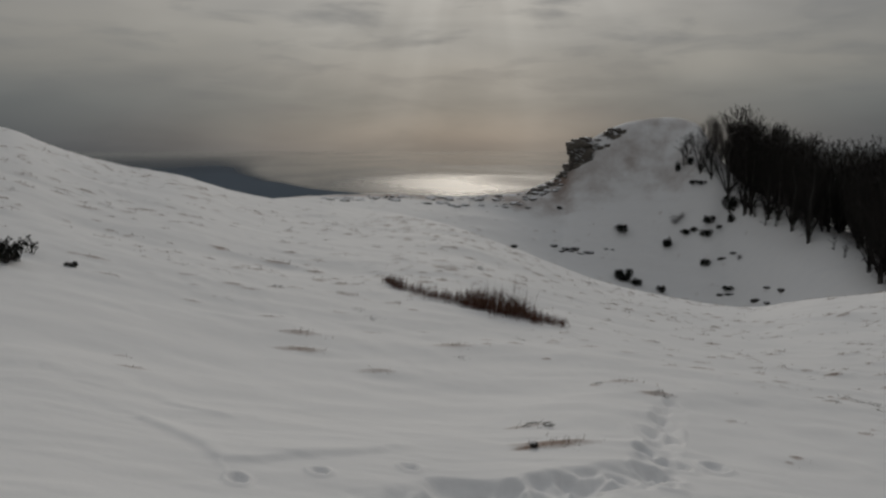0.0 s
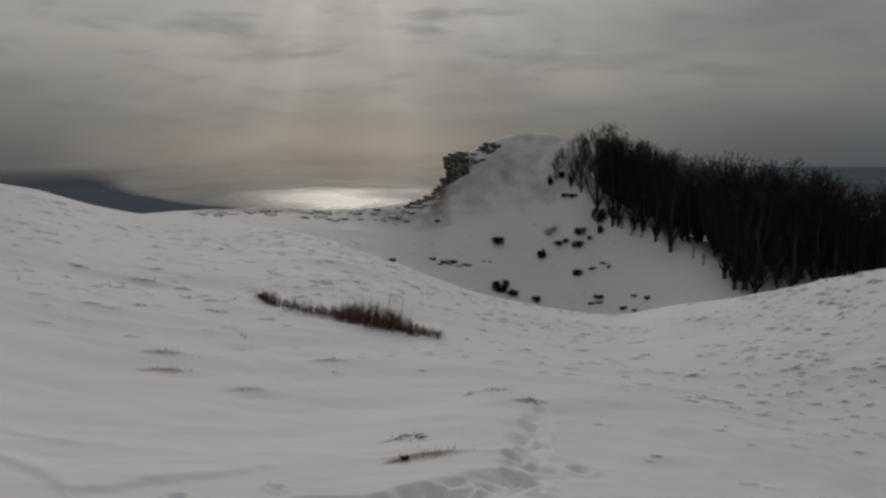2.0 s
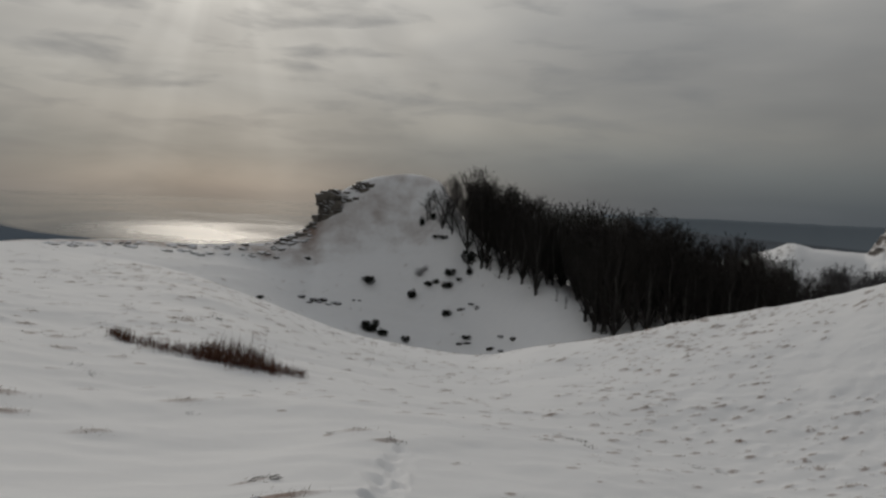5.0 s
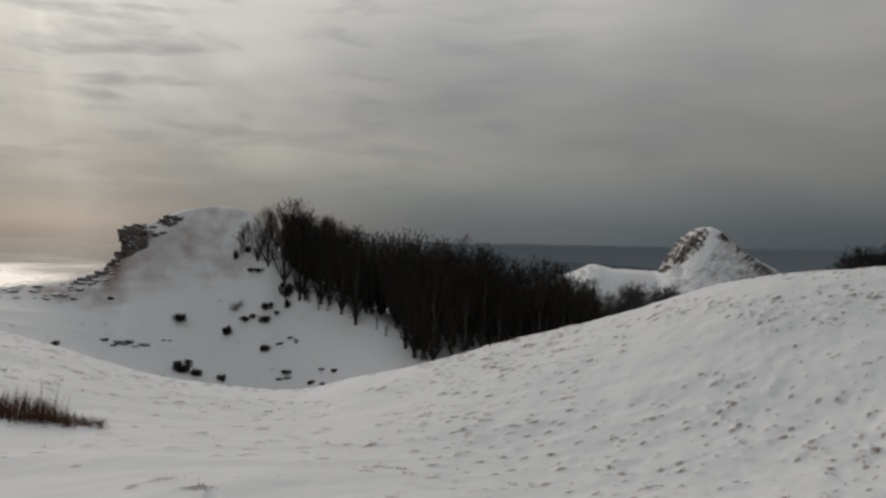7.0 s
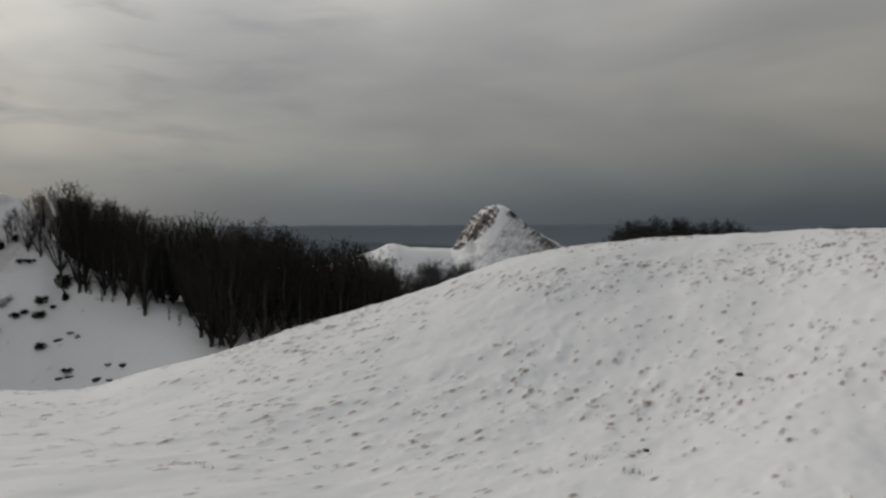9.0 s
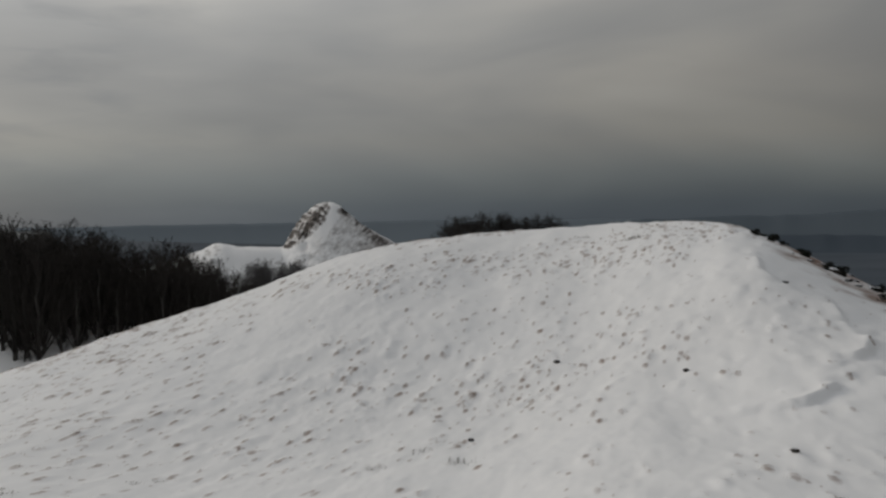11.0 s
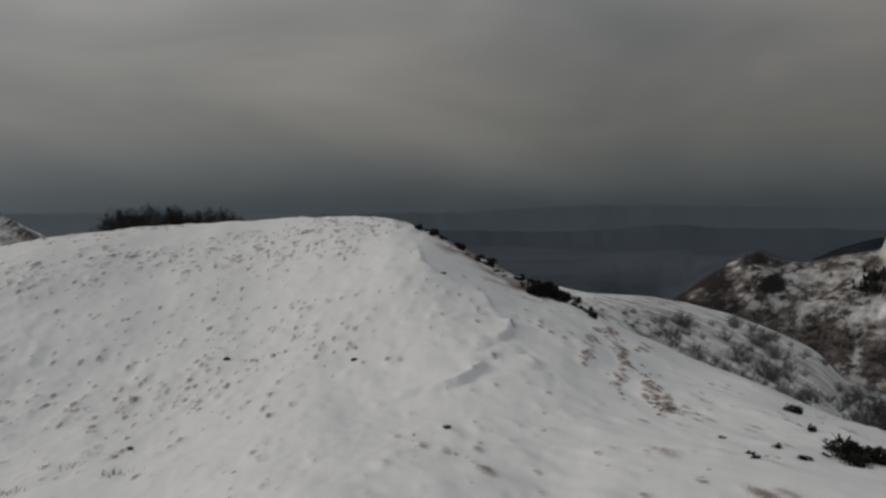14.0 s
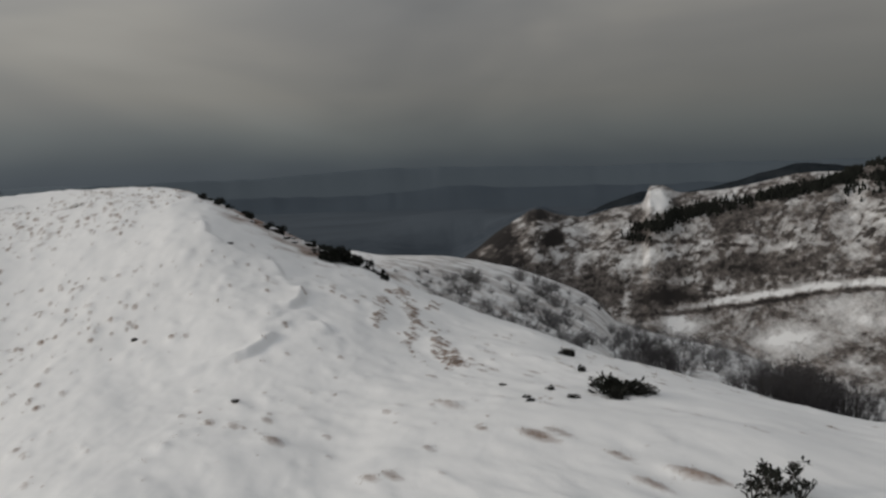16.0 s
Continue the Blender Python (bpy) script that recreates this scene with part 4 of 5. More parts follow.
for az, r, el in ((39.3, 118, -2.35), (39.9, 120, -2.1), (40.5, 121, -2.2), (41.3, 124, -2.9), (41.9, 124, -2.75), (42.3, 125, -3.0)):
    p = place(az, r, 0.2)
    plant(INNER if az < 41 else HAZY, rng.randrange(4), p, max(0.4, (EYE_Z + r * math.tan(radians(el)) - p.z) / 10.2), rng.uniform(0, 6.28), "round-topped bare tree standing above the end of the wood", "tree", "wood on the snowy hill")

# a line of trees whose tops show over the near brow, and a stand below the peak
for k in range(58):
    az = 58.6 + k * 0.149 + rng.uniform(-0.12, 0.12)
    p = place(az, rng.uniform(88, 104), 0.2)
    edge = float(spline([58.0, 58.6, 59.4, 60.4, 61.6, 63.2, 64.1, 65.7, 66.6, 67.4], [-1.6, -0.9, -0.50, -0.38, -0.22, -0.32, -0.66, -0.42, -0.6, -1.1], az))
    top = EYE_Z + p.xy.length * math.tan(radians(edge + rng.uniform(-0.12, 0.04)))
    plant(INNER, rng.randrange(4), p, max(0.35, (top - p.z) / 9.5), rng.uniform(0, 6.28), "bare dark tree behind the snowy brow", "tree", "trees behind the brow")
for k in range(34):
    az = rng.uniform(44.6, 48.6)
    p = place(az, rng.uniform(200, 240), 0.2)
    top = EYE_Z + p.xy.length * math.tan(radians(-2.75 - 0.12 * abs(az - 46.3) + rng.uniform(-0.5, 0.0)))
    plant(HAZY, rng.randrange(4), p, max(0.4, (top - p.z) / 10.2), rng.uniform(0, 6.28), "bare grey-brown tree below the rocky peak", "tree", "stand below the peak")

# shrubs on the shaded slope beyond the near edge
SHRUBS = family("bare_shrub", 5, 8, (1.7, 2.2), (1.0, 1.4), 16, 6, BARK, FROST, 0.02)
for k in range(190):
    az = rng.uniform(92.5, 112)
    r = rng.uniform(46, 112)
    if r > float(line(HILL_CREST + HILL_CREST_2, az)[0]) - 3:
        continue
    p = place(az, r, 0.1)
    plant(SHRUBS, rng.randrange(5), p, rng.uniform(0.3, 0.8) * (1.0 if az > 97 else 0.45), rng.uniform(0, 6.28), "grey rime-dusted bare shrub on a snowy slope", "shrub", "shrubs on the shaded slope")
for k in range(12):
    az = rng.uniform(19.5, 32)
    plant(SAPLINGS, rng.randrange(3), place(az, float(edge_of_wood(az)) - rng.uniform(0.3, 2.0), 0.1), rng.uniform(0.35, 0.9), rng.uniform(0, 6.28), "thin bare beech sapling at the edge of the wood", "sapling", "saplings at the wood's edge")
RIMED = family("rimed_tree", 5, 9, (5.5, 6.5), (2.0, 2.8), 22, 6, BARK, FROST, 0.02)
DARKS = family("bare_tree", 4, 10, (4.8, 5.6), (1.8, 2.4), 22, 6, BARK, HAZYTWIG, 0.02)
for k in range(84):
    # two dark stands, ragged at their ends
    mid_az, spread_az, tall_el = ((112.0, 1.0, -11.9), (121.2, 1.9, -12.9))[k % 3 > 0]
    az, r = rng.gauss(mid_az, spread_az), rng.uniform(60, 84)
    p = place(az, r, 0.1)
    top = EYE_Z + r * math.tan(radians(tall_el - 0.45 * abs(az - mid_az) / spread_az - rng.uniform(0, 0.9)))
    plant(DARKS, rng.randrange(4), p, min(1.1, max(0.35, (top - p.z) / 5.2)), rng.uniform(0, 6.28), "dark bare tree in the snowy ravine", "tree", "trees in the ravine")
for k in range(95):
    az, r = rng.uniform(109.5, 127), rng.uniform(70, 130)
    p = place(az, r, 0.1)
    plant(RIMED, rng.randrange(5), p, rng.uniform(0.22, 0.46), rng.uniform(0, 6.28), "rime-white bare tree in the snowy ravine", "tree", "trees in the ravine")

# ---- dark bushes, rocks and grass ----
def bush_mesh(rng, width, height, count, leaf, mat):
    """Foliage of a low juniper: ragged lobes of many needle sprays."""
    vs, fs = [], []
    lobes = [(rng.uniform(-0.38, 0.38) * width, rng.uniform(-0.3, 0.3) * width, rng.uniform(0.2, 0.6) * height, rng.uniform(0.16, 0.30) * width, rng.uniform(0.25, 0.55) * height)
             for k in range(rng.randint(4, 7))]
    for k in range(count):
        x, y, z, rw, rh = lobes[rng.randrange(len(lobes))]
        d = Vector((rng.gauss(0, 1), rng.gauss(0, 1), rng.gauss(0, 1))).normalized()
        g = rng.random() ** 0.4
        c = Vector((x + d.x * rw * g, y + d.y * rw * g, max(0.0, z + d.z * rh * g)))
        a = (d + Vector((rng.gauss(0, 0.6), rng.gauss(0, 0.6), rng.uniform(0, 0.9)))).normalized() * leaf * rng.uniform(0.7, 1.7)
        w = a.cross(Vector((rng.gauss(0, 1), rng.gauss(0, 1), rng.gauss(0, 1)))).normalized() * leaf * rng.uniform(0.22, 0.4)
        b = len(vs)
        vs.extend([c - w * 0.4, c + w * 0.4, c + a * 0.5 + w, c + a, c + a * 0.5 - w])
        fs.append((b, b + 1, b + 2, b + 3, b + 4))
    return mesh("foliage", vs, fs, mat)


def stems(rng, width, height, count, mat, thick=0.02):
    vs, fs = [], []
    for k in range(count):
        a = rng.uniform(0, 6.28)
        tip = Vector((math.cos(a) * width * rng.uniform(0.1, 0.42), math.sin(a) * width * rng.uniform(0.1, 0.42), height * rng.uniform(0.5, 0.95)))
        mid = tip * 0.5 + Vector((0, 0, -0.06 * height))
        tube(vs, fs, (0, 0, -0.1 * height), mid, thick, thick * 0.7, 4)
        tube(vs, fs, mid, tip, thick * 0.7, thick * 0.3, 4)
    return mesh("stem", vs, fs, mat, True)


BUSHES = []
for k in range(6):
    BUSHES.append((bush_mesh(rng, 1.0, 0.55, 640, 0.088, JUNIPER), stems(rng, 1.0, 0.5, 6, BARK, 0.02)))


def bush(az, r, width, tall, label, group="junipers on the slope"):
    k = rng.randrange(6)
    p = place(az, r, 0.03)
    b = new("juniper_bush")
    b.matrix_world = Matrix.LocRotScale(p, Euler((0, 0, rng.uniform(0, 6.28))), Vector((width, width, tall / 0.55)))
    part("stem", BUSHES[k][1], b)
    part("foliage", BUSHES[k][0], b)
    return tagged(b, label, "bush", group)


for az, r, w, h in ((13.34, 106.8, 2, 1.1), (19.3, 106.2, 1.5, 0.99), (20.5, 107.5, 1.7, 2.3), (20.65, 106.0, 1.1, 1.1), (16.63, 104.5, 1.5, 1.1), (17.67, 106.1, 1.3, 0.65),
                    (18.3, 105.9, 1.2, 0.65), (18.96, 104.7, 1.7, 1), (19.25, 100.2, 1.5, 0.81), (13.3, 96.8, 1.5, 1.1), (14.4, 96.1, 1.7, 0.85), (14, 96.9, 0.92, 1.6), (13.6, 96.4, 1.1, 0.93),
                    (16.17, 95.4, 0.92, 0.92), (18.13, 113.5, 1.2, 0.59), (18.7, 112.8, 1.2, 0.58), (5.63, 95.9, 0.9, 0.6), (20.68, 96.1, 1.1, 0.49), (8.99, 111.7, 0.96, 0.48),
                    (19.9, 105.2, 0.86, 0.49), (17, 116.5, 1, 1.4)):
    bush(az, r, w, h, "dark green juniper bush on a snowy slope")
for az, r, w, h in ((16.97, 108.1, 2.2, 1.2), (17.41, 108.6, 1.3, 0.76), (21.3, 99.7, 1.7, 0.64)):
    p = place(az, r, 0.05)
    plant(SHRUBS, rng.randrange(5), p, h / 2.0, rng.uniform(0, 6), "grey bare shrub among junipers on the snow", "shrub", "shrubs in the bowl")
for k in range(3):
    plant(SAPLINGS, k, place(17.42 + 0.22 * k, 116.9 + 0.5 * k, 0.1), 0.98 - 0.14 * k, k * 2.0, "tall thin bare sapling beside the wood", "sapling", "saplings at the wood's edge")
bush(17.85, 116.5, 1.0, 1.1, "dark green juniper bush on a snowy slope")
for az, r, w, h in ((-29.8, 13.9, 0.35, 0.3), (-29.0, 13.9, 0.3, 0.18), (-25.7, 14.2, 0.18, 0.12)):
    bush(az, r, w, h, "small dark juniper poking out of the snow", "junipers on the near slope")


def boulder_mesh(rng, flat, mat):
    bm = bmesh.new()
    bmesh.ops.create_icosphere(bm, subdivisions=2, radius=0.5)
    off = Vector((rng.uniform(0, 50), rng.uniform(0, 50), 0))
    for v in bm.verts:
        c = v.co.copy()
        n = noise.noise(c * 2.1 + off) * 0.35 + noise.noise(c * 5 + off) * 0.14
        v.co = c * (1 + n)
        v.co.x = max(-0.42, min(0.42, v.co.x)) * 1.15
        v.co.z *= 0.72 * flat
    me = bpy.data.meshes.new("boulder")
    bm.to_mesh(me)
    bm.free()
    me.materials.append(mat)
    return me


STONES = [boulder_mesh(rng, rng.uniform(0.7, 1.1), ROCK) for k in range(6)]
BLACKS = [boulder_mesh(rng, rng.uniform(0.7, 1.1), BLACKROCK) for k in range(4)]


def stone(name, me, at, size, label, category, group, turn=None):
    o = new(name, me)
    o.matrix_world = Matrix.LocRotScale(at, Euler((rng.uniform(-0.2, 0.2), rng.uniform(-0.2, 0.2), rng.uniform(0, 6.28) if turn is None else turn)), Vector(size))
    return tagged(o, label, category, group)


# stones along the saddle's edge and below the crag
for k in range(120):
    az = rng.uniform(-8.5, 7.8)
    d = float(line(HILL_CREST + HILL_CREST_2, az)[0])
    w = rng.uniform(0.5, 1.7)
    stone("rock", STONES[k % 6], place(az, d + (rng.uniform(-1.2, 1.0) if k % 2 else rng.uniform(-6.0, 0.0)), 0.05), (w, w * 0.8, w * rng.uniform(0.35, 0.62)), "snow-capped grey limestone rock on the saddle", "rock", "rocks on the saddle")
for k in range(26):
    az = rng.uniform(7.4, 12.5)
    d = float(line(HILL_CREST + HILL_CREST_2, az)[0])
    w = rng.uniform(0.5, 1.4)
    stone("rock", STONES[k % 6], place(az, d - rng.uniform(0.3, 4.0), 0.15), (w, w, w * 0.6), "snow-capped grey limestone rock below the crag", "rock", "rocks by the crag")
for az, r, w in ((9, 101.0, 2.3), (9.5, 101.0, 1.7), (10.53, 100.8, 2.5), (10.1, 100.9, 1.5), (20.54, 100.2, 1.7), (22.9, 92.5, 2), (23.8, 90.4, 1.8), (12.5, 103.2, 0.98), (20.5, 95.6, 1.4)):
    for k in range(2):
        stone("rock", BLACKS[(int(r) + k) % 4], place(az + (k - 0.5) * 0.4 * w + rng.uniform(-0.1, 0.1), r + rng.uniform(-0.8, 0.8), 0.05), (w * rng.uniform(0.5, 0.75), w * 0.4, w * rng.uniform(0.25, 0.42)), "dark flat rock showing through the snow", "rock", "rocks in the bowl", radians(-az) + rng.uniform(-0.4, 0.4))

# the crag: bedded blocks that overhang the seaward end of the hill
def block_mesh(q):
    bm = bmesh.new()
    bmesh.ops.create_cube(bm, size=1.0)
    bmesh.ops.subdivide_edges(bm, edges=bm.edges[:], cuts=3, use_grid_fill=True)
    off = Vector((q.uniform(0, 50), q.uniform(0, 50), q.uniform(0, 50)))
    for v in bm.verts:
        c = v.co.copy()
        v.co = c * (1 - 0.16 * max(0.0, c.length - 0.62)) + Vector((noise.noise(c * 2.3 + off), noise.noise(c * 2.3 - off), 0.6 * noise.noise(c * 3.1 + off))) * 0.17
    me = bpy.data.meshes.new("block")
    bm.to_mesh(me)
    bm.free()
    me.materials.append(CRAG)
    return me


BLOCKS = [block_mesh(rng) for k in range(6)]
crag_thing = new("rock_crag")
crag_thing.matrix_world = Matrix.Translation(place(10.6, 119.5, 0.0))


def crag_block(az, el, d, w, deep, h):
    """A block whose top edge shows at a slope angle."""
    x, y = flat_point(az, d)
    b = part("block", BLOCKS[rng.randrange(6)], crag_thing)
    b.matrix_world = Matrix.LocRotScale((x, y, EYE_Z + d * math.tan(radians(el)) - h * 0.5),
                                        Euler((rng.uniform(-0.06, 0.06), rng.uniform(-0.12, 0.02), rng.uniform(-0.25, 0.25))), Vector((w, deep, h)))


# the head: beds stacked with an overhanging top
for bed, (left, right, el) in enumerate(((9.75, 10.9, 0.16), (9.42, 11.0, -0.05), (9.46, 11.1, -0.40), (9.66, 11.2, -0.76), (9.60, 11.3, -1.10), (9.36, 11.2, -1.45))):
    az = left + 0.35
    while az < right:
        f = (az - left) / (right - left)
        crag_block(az, el + (0.22 * f if bed < 2 else 0.0) + rng.uniform(-0.05, 0.05), 118.3 + rng.uniform(-0.2, 0.3) + 0.7 * f, rng.uniform(1.3, 1.7), 2.4, rng.uniform(0.85, 1.15))
        az += rng.uniform(0.45, 0.62)
# broken steps that run down to the saddle, and a line of outcrops over the hill's shoulder
for k in range(16):
    f = k / 15
    az = 9.4 - 2.6 * f
    d = float(line(HILL_CREST + HILL_CREST_2, az)[0]) - rng.uniform(0.2, 2.0)
    p = place(az, d)
    crag_block(az, math.degrees(math.atan2(p.z + rng.uniform(0.05, 0.4) - EYE_Z, d)), d, rng.uniform(0.7, 1.3), 1.2, rng.uniform(0.9, 1.3))
for k in range(14):
    az = 11.4 + 1.5 * rng.random() + 0.03 * k
    d = float(line(HILL_CREST + HILL_CREST_2, az)[0]) - rng.uniform(0.4, 3.6)
    p = place(az, d)
    crag_block(az, math.degrees(math.atan2(p.z + rng.uniform(-0.15, 0.12) - EYE_Z, d)), d, rng.uniform(0.7, 1.7), 1.0, rng.uniform(0.8, 1.0))
tagged(crag_thing, "bedded grey limestone crag on the end of the snowy hill", "crag")

# black scrub and rocks on the edge of the near brow
for az, r, w, h in ((89.6, 32.2, 1.7, 0.62), (88.8, 32.4, 1.2, 0.5), (90.3, 32.0, 1.2, 0.5), (89.2, 31.8, 1.2, 0.45)):
    bush(az, r, w, h, "black scrubby juniper mat on the windswept edge", "scrub on the brow's edge")
for az, r, w in ((89.2, 32.2, 0.8), (90.3, 32.0, 0.6), (81.1, 38.3, 0.5), (83.3, 38.0, 0.7), (85.0, 36.0, 0.9), (82.1, 29.2, 0.35), (87.2, 35.2, 0.7), (86.2, 36.0, 0.5)):
    stone("rock", BLACKS[int(r * 3) % 4], place(az, r, 0.02), (w, w * 0.7, w * 0.5), "dark rock on the windswept edge of the brow", "rock", "rocks on the brow's edge")
for k in range(72):
    az = rng.uniform(80, 93)
    d = float(line(NEAR_CREST + NEAR_CREST_2, az)[0]) + rng.uniform(-2.5, 0.5)
    if rng.random() < 0.5:
        bush(az, d, rng.uniform(0.2, 0.5), rng.uniform(0.12, 0.35), "small black scrub tuft on the brow's edge", "scrub on the brow's edge")
    else:
        w = rng.uniform(0.15, 0.4)
        stone("rock", BLACKS[k % 4], place(az, d, 0.02), (w, w, w * 0.5), "small dark rock on the brow's edge", "rock", "rocks on the brow's edge")

# low dark bushes on the near slope
for az, r, w, h in ((110.2, 12.9, 0.85, 0.36), (109.5, 13.0, 0.5, 0.28), (111.5, 13.3, 0.55, 0.2), (110.3, 12.4, 0.3, 0.12), (106.1, 19.1, 0.45, 0.22), (107.4, 15.9, 0.2, 0.18),
                    (107.4, 12.2, 0.22, 0.10), (103.9, 12.0, 0.15, 0.08), (102.1, 13.5, 0.12, 0.07), (105.6, 12.9, 0.16, 0.10), (104.3, 11.4, 0.12, 0.08), (112.4, 13.4, 0.2, 0.1)):
    bush(az, r, w, h, "low dark juniper spreading over the snow", "low junipers near the edge")


def ragged(az, r, width, tall, arms, label, seed):
    """A sparse low bush: crooked stems with clusters of small dark leaves."""
    q = random.Random(seed)
    sv, sf, lv, lf = [], [], [], []
    for k in range(arms):
        a = q.uniform(0, 6.28)
        tip = Vector((math.cos(a) * width * q.uniform(0.15, 0.5), math.sin(a) * width * q.uniform(0.15, 0.5), tall * q.uniform(0.35, 1.0)))
        mid = tip * 0.55 + Vector((q.gauss(0, 0.04), q.gauss(0, 0.04), q.gauss(0, 0.03))) * width
        tube(sv, sf, (0, 0, -0.05), mid, 0.008, 0.006, 5)
        tube(sv, sf, mid, tip, 0.006, 0.003, 5)
        for j in range(q.randint(2, 4)):
            c = mid.lerp(tip, q.uniform(0.2, 1.1)) + Vector((q.gauss(0, 0.05), q.gauss(0, 0.05), q.gauss(0, 0.03))) * width
            for m in range(q.randint(12, 22)):
                d = Vector((q.gauss(0, 1), q.gauss(0, 1), q.gauss(0.3, 0.8))).normalized()
                s = c + d * width * q.uniform(0.0, 0.07)
                e = d * width * q.uniform(0.05, 0.10)
                w = e.cross(Vector((q.gauss(0, 1), q.gauss(0, 1), q.gauss(0, 1)))).normalized() * width * q.uniform(0.015, 0.03)
                b = len(lv)
                lv.extend([s, s + e * 0.5 + w, s + e, s + e * 0.5 - w])
                lf.append((b, b + 1, b + 2, b + 3))
    o = new("ragged_bush")
    o.location = place(az, r, 0.0)
    part("stem", mesh("stem", sv, sf, BARK, True), o)
    part("foliage", mesh("foliage", lv, lf, JUNIPER), o)
    return tagged(o, label, "bush", "low junipers near the edge")


ragged(121.2, 7.4, 0.50, 0.28, 14, "dark ragged bush standing out of the snow", 3)
ragged(119.9, 7.15, 0.38, 0.22, 7, "dark ragged bush half buried in snow", 4)
ragged(122.6, 7.3, 0.30, 0.20, 6, "dark ragged bush half buried in snow", 5)
ragged(-29.5, 13.7, 0.6, 0.32, 12, "dark ragged juniper on the near slope", 6)
ragged(-27.9, 14.6, 0.35, 0.3, 6, "small dark ragged juniper on the near slope", 7)

# the patch of red-brown stalks in the hollow
def stalks(vs, fs, rng, x, y, z, count, spread, tall, lean):
    for k in range(count):
        bx, by = x + rng.gauss(0, spread), y + rng.gauss(0, spread)
        h = tall * rng.uniform(0.5, 1.15)
        c = Vector((bx, by, ground(bx, by) - 0.03))
        t = c + Vector((rng.gauss(lean, 0.12) * h, rng.gauss(0, 0.12) * h, h))
        a = rng.uniform(0, 3.14)
        w = Vector((math.cos(a), math.sin(a), 0)) * rng.uniform(0.003, 0.0065)
        m = c.lerp(t, 0.55) + Vector((rng.gauss(0, 0.02), rng.gauss(0, 0.02), 0))
        b = len(vs)
        vs.extend([c - w, c + w, m + w * 0.8, m - w * 0.8, t])
        fs.extend([(b, b + 1, b + 2, b + 3), (b + 3, b + 2, b + 4)])


reeds = new("stalk_patch")
rv, rf = [], []
spine = [(-4.4, 18.5), (-3.7, 18.3), (-2.0, 17.75), (0.4, 17.4), (2.9, 17.3), (5.4, 17.2), (7.0, 17.1), (8.7, 17.1)]
for k in range(620):
    f = rng.random()
    az = -4.4 + 13.1 * f
    r = float(spline([p[0] for p in spine], [p[1] for p in spine], az)) + rng.gauss(0.1, 0.22)
    thick = 0.6 + 1.0 * math.exp(-((az - 3.6) / 2.6) ** 2) + 0.3 * math.exp(-((az + 3.7) / 0.5) ** 2)
    if rng.random() > thick:
        continue
    x, y = flat_point(az, r)
    stalks(rv, rf, rng, x, y, 0, 5, 0.06, 0.20 + 0.36 * math.exp(-((az - 3.8) / 2.4) ** 2) + 0.06 * math.exp(-((az + 3.7) / 0.5) ** 2), 0.1)
for az, r, h in ((5.0, 17.3, 0.85), (5.6, 17.25, 0.88), (5.9, 17.2, 0.7), (3.2, 17.3, 0.72), (6.1, 17.2, 0.6), (2.6, 17.3, 0.7), (-3.7, 18.3, 0.4), (4.3, 17.3, 0.75)):
    x, y = flat_point(az, r)
    stalks(rv, rf, rng, x, y, 0, 7, 0.05, h, 0.15)
tagged(part("stalk_clump", mesh("stalk_clump", rv, rf, REED), reeds), kind="stuff")
tagged(reeds, "patch of red-brown dead stalks standing in the snow", "stalks")

# dry grass on the tussocks
gv, gf = [], []
grng = random.Random(17)
for cx, cy, size, bare in TUSSOCKS:
    if bare < 0.36:
        continue
    r = math.hypot(cx, cy)
    blades = int((12 if r > 14 else 30) * (0.4 + bare) * size / 0.18)
    for k in range(blades):
        bx, by = cx + grng.gauss(-0.2 * size, size * 0.55), cy + grng.gauss(0, size * 0.4)
        h = size * grng.uniform(0.12, 0.42) * (0.5 + bare) * (1.0 if r > 16 else 0.55)
        c = Vector((bx, by, ground(bx, by) - 0.01))
        a = grng.uniform(0, 3.14)
        w = Vector((math.cos(a), math.sin(a), 0)) * (grng.uniform(0.004, 0.009) if r > 16 else grng.uniform(0.0025, 0.005))
        t = c + Vector((grng.gauss(0.45, 0.35) * h, grng.gauss(0.15, 0.35) * h, h))
        b = len(gv)
        gv.extend([c - w, c + w, t])
        gf.append((b, b + 1, b + 2))
tagged(new("dry_grass", mesh("dry_grass", gv, gf, STRAW)), "tufts of dry brown grass poking through thin snow", "grass", kind="stuff")
for az, r, h in ((57.15, 16.4, 0.22), (53.65, 15.0, 0.24), (72.1, 40.1, 0.5), (72.7, 40.1, 0.5), (72.4, 40.2, 0.4), (68.5, 44.7, 0.3), (68.9, 44.7, 0.3), (60.0, 14.9, 0.3), (10.8, 11.25, 0.12), (15.0, 11.1, 0.14),
                 (28.3, 14.7, 0.13), (27.9, 14.75, 0.1), (29.5, 14.3, 0.13), (37.2, 15.3, 0.12), (38.7, 15.5, 0.12), (2.7, 23.5, 0.25), (-12.3, 15.9, 0.13), (0.7, 12.4, 0.1), (5.3, 14.8, 0.1),
                 (26.6, 14.0, 0.12), (27.5, 14.9, 0.12), (29.0, 14.8, 0.14), (-6.5, 15.1, 0.12), (-5.6, 14.6, 0.12)):
    tv, tf = [], []
    x, y = flat_point(az, r)
    stalks(tv, tf, rng, x, y, 0, 40, 0.04 + 0.35 * h, h * 0.5, 0.4)
    g = new("grass_tuft")
    tagged(part("grass_clump", mesh("grass_clump", tv, tf, DARKGRASS), g), kind="stuff")
    tagged(g, "dark tuft of dead grass standing out of the snow", "grass tuft", "grass tufts in the hollow")
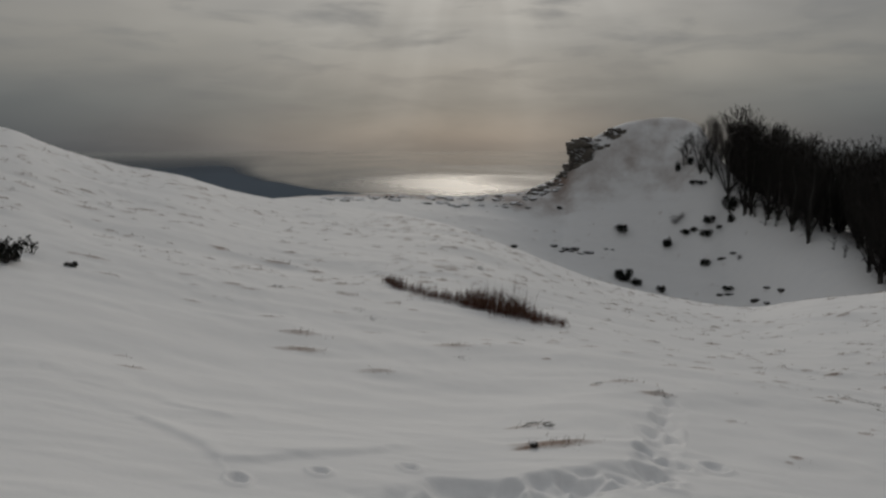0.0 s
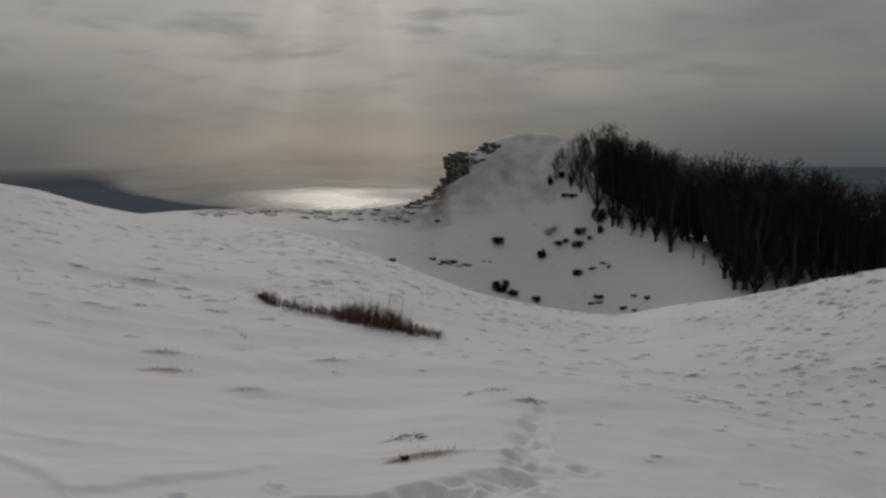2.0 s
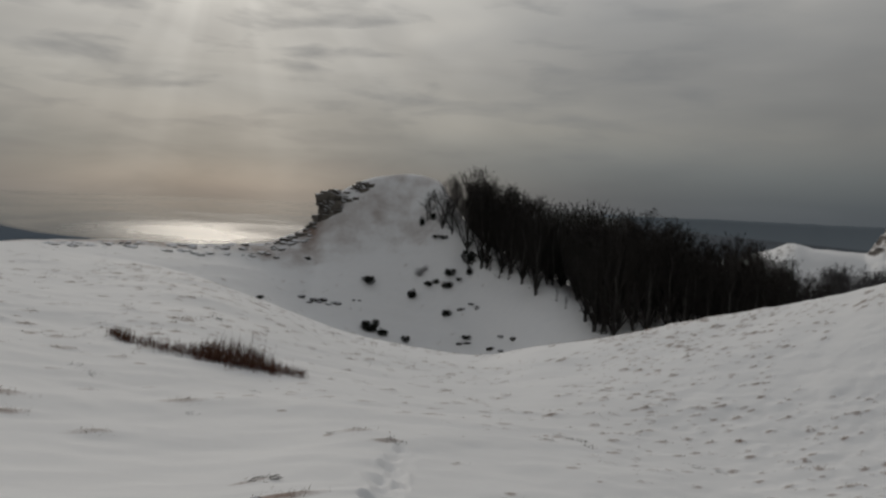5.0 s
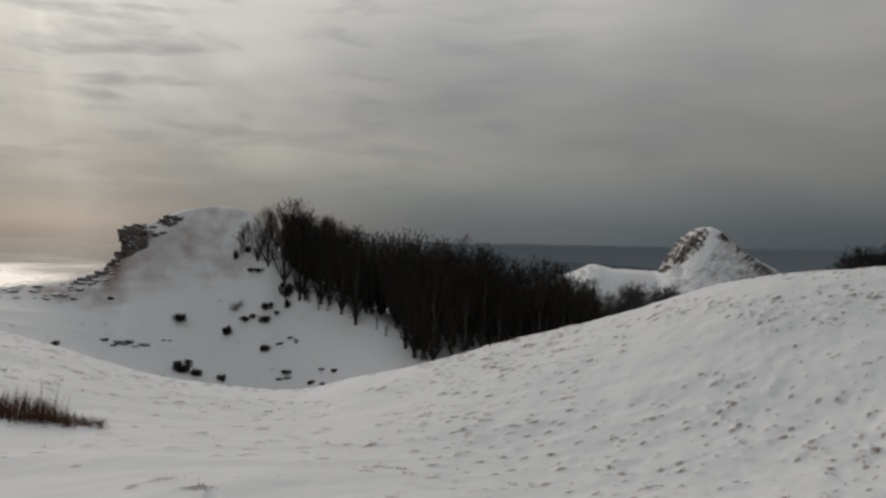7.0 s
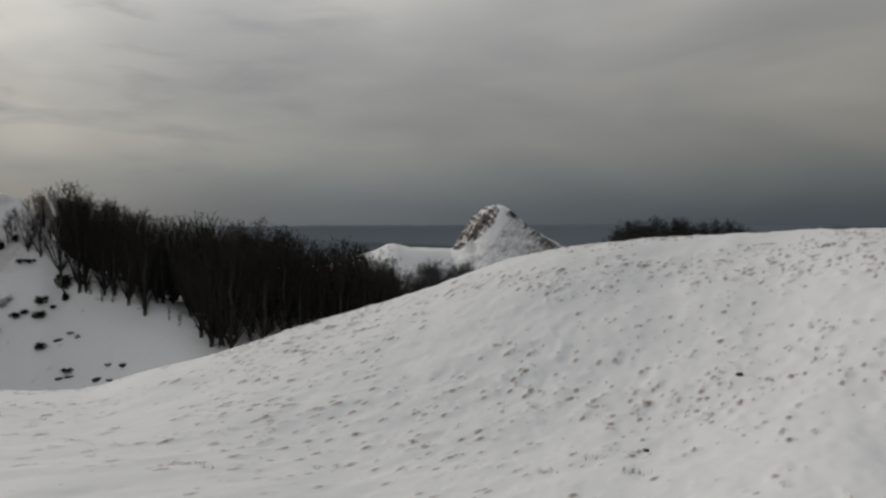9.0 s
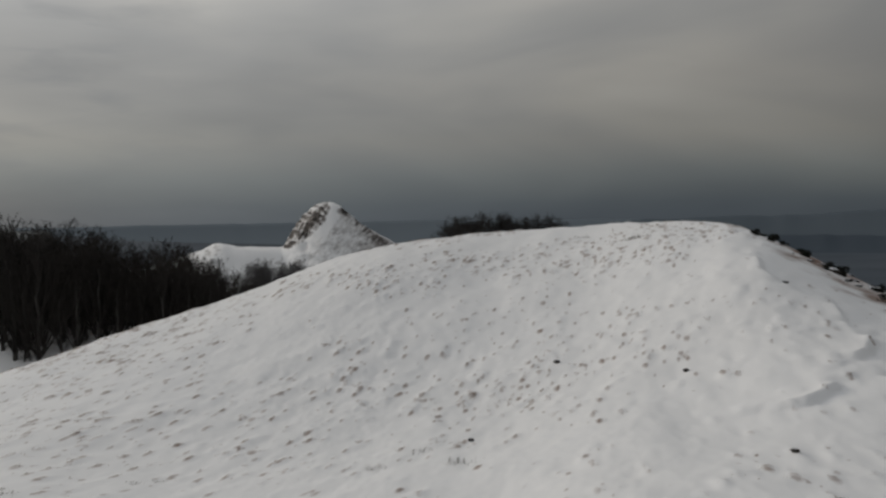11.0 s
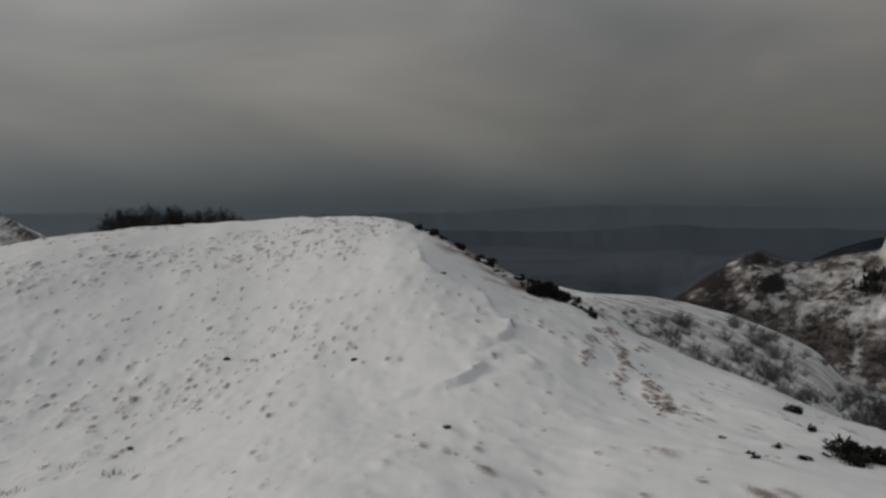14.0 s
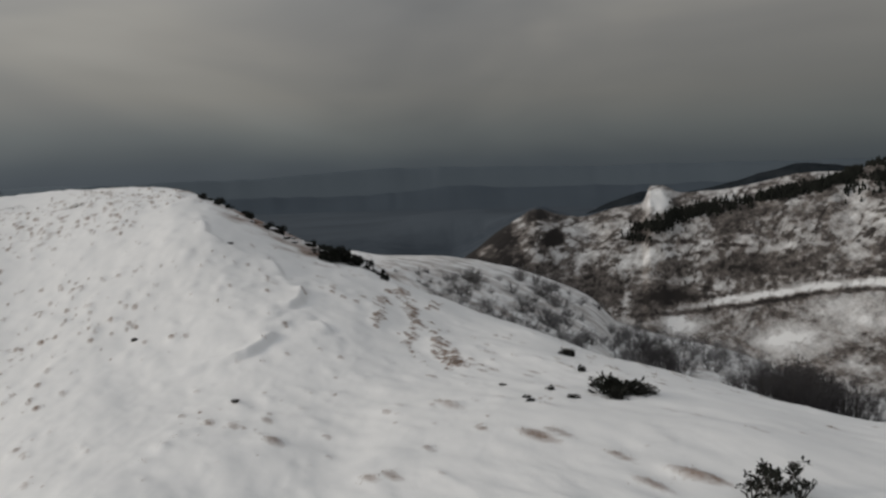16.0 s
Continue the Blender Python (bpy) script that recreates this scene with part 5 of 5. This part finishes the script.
for az, r, w in ((60.75, 17.5, 0.13), (75.9, 21.0, 0.16), (83.0, 13.4, 0.14), (5.2, 7.05, 0.085), (66.9, 24.1, 0.2)):
    stone("stone", BLACKS[int(r * 7) % 4], place(az, r, -0.02), (w, w, w), "small dark stone on the snow", "stone", "stones on the near slope")
# dead twigs lying by the trail
twigs_thing = new("dead_branch")
for k in range(16):
    twv, twf = [], []
    x, y = flat_point(rng.uniform(4.4, 6.6), rng.uniform(8.0, 8.25))
    z = ground(x, y)
    a = rng.uniform(-0.9, 0.9)
    long = rng.uniform(0.04, 0.14)
    tube(twv, twf, (x, y, z + 0.005), (x + math.cos(a) * long, y + math.sin(a) * long, z + rng.uniform(0.005, 0.03)), 0.004, 0.002, 4)
    part("twig", mesh("twig", twv, twf, BARK), twigs_thing)
tagged(twigs_thing, "thin dark dead branch lying on the snow", "branch")

# stands of conifers on the far range
crng = random.Random(23)
nv, nf = [], []
for k in range(30000):
    az, r = crng.uniform(107, 127), crng.uniform(600, 790)
    p = place(az, r, 0.5)
    el = math.degrees(math.atan2(p.z - EYE_Z, r))
    lump = float(fbm(np.array([az / 1.0]), np.array([el / 0.45]), 3, 111)[0])
    one = math.exp(-((az - 111.7) / 1.3) ** 2 - ((el + 4.5 - 0.35 * (az - 111.7)) / 0.42) ** 2)
    two = (1.0 if 112.5 < az < 118 else 0.0) * math.exp(-((el + 3.55 - 0.2 * (az - 114)) / 0.26) ** 2)
    three = (1.0 if 118.2 < az < 127 else 0.0) * math.exp(-((el + 2.0 - 0.22 * (min(az, 124) - 121)) / (0.26 if az < 123.5 else 0.6)) ** 2)
    if crng.random() > max(one, two, three) * (1.5 + 3.0 * lump):
        continue
    h, w = crng.uniform(3, 6.5), crng.uniform(1.2, 2.0)
    i = len(nv)
    for layer_k in range(3):
        z0, z1, ww = p.z + h * (0.05 + 0.28 * layer_k), p.z + h * (0.5 + 0.25 * layer_k), w * (1 - 0.28 * layer_k)
        i = len(nv)
        for s5 in range(5):
            a = 6.283 * s5 / 5 + layer_k + k
            q = ww * crng.uniform(0.7, 1.2)
            nv.append((p.x + math.cos(a) * q, p.y + math.sin(a) * q, z0))
        nv.append((p.x, p.y, z1))
        nf.extend([(i + s5, i + (s5 + 1) % 5, i + 5) for s5 in range(5)])
tagged(new("far_conifer_stand", mesh("far_conifer_stand", nv, nf, JUNIPER)), "dark conifer stands on the far snowy range", "trees", kind="stuff")
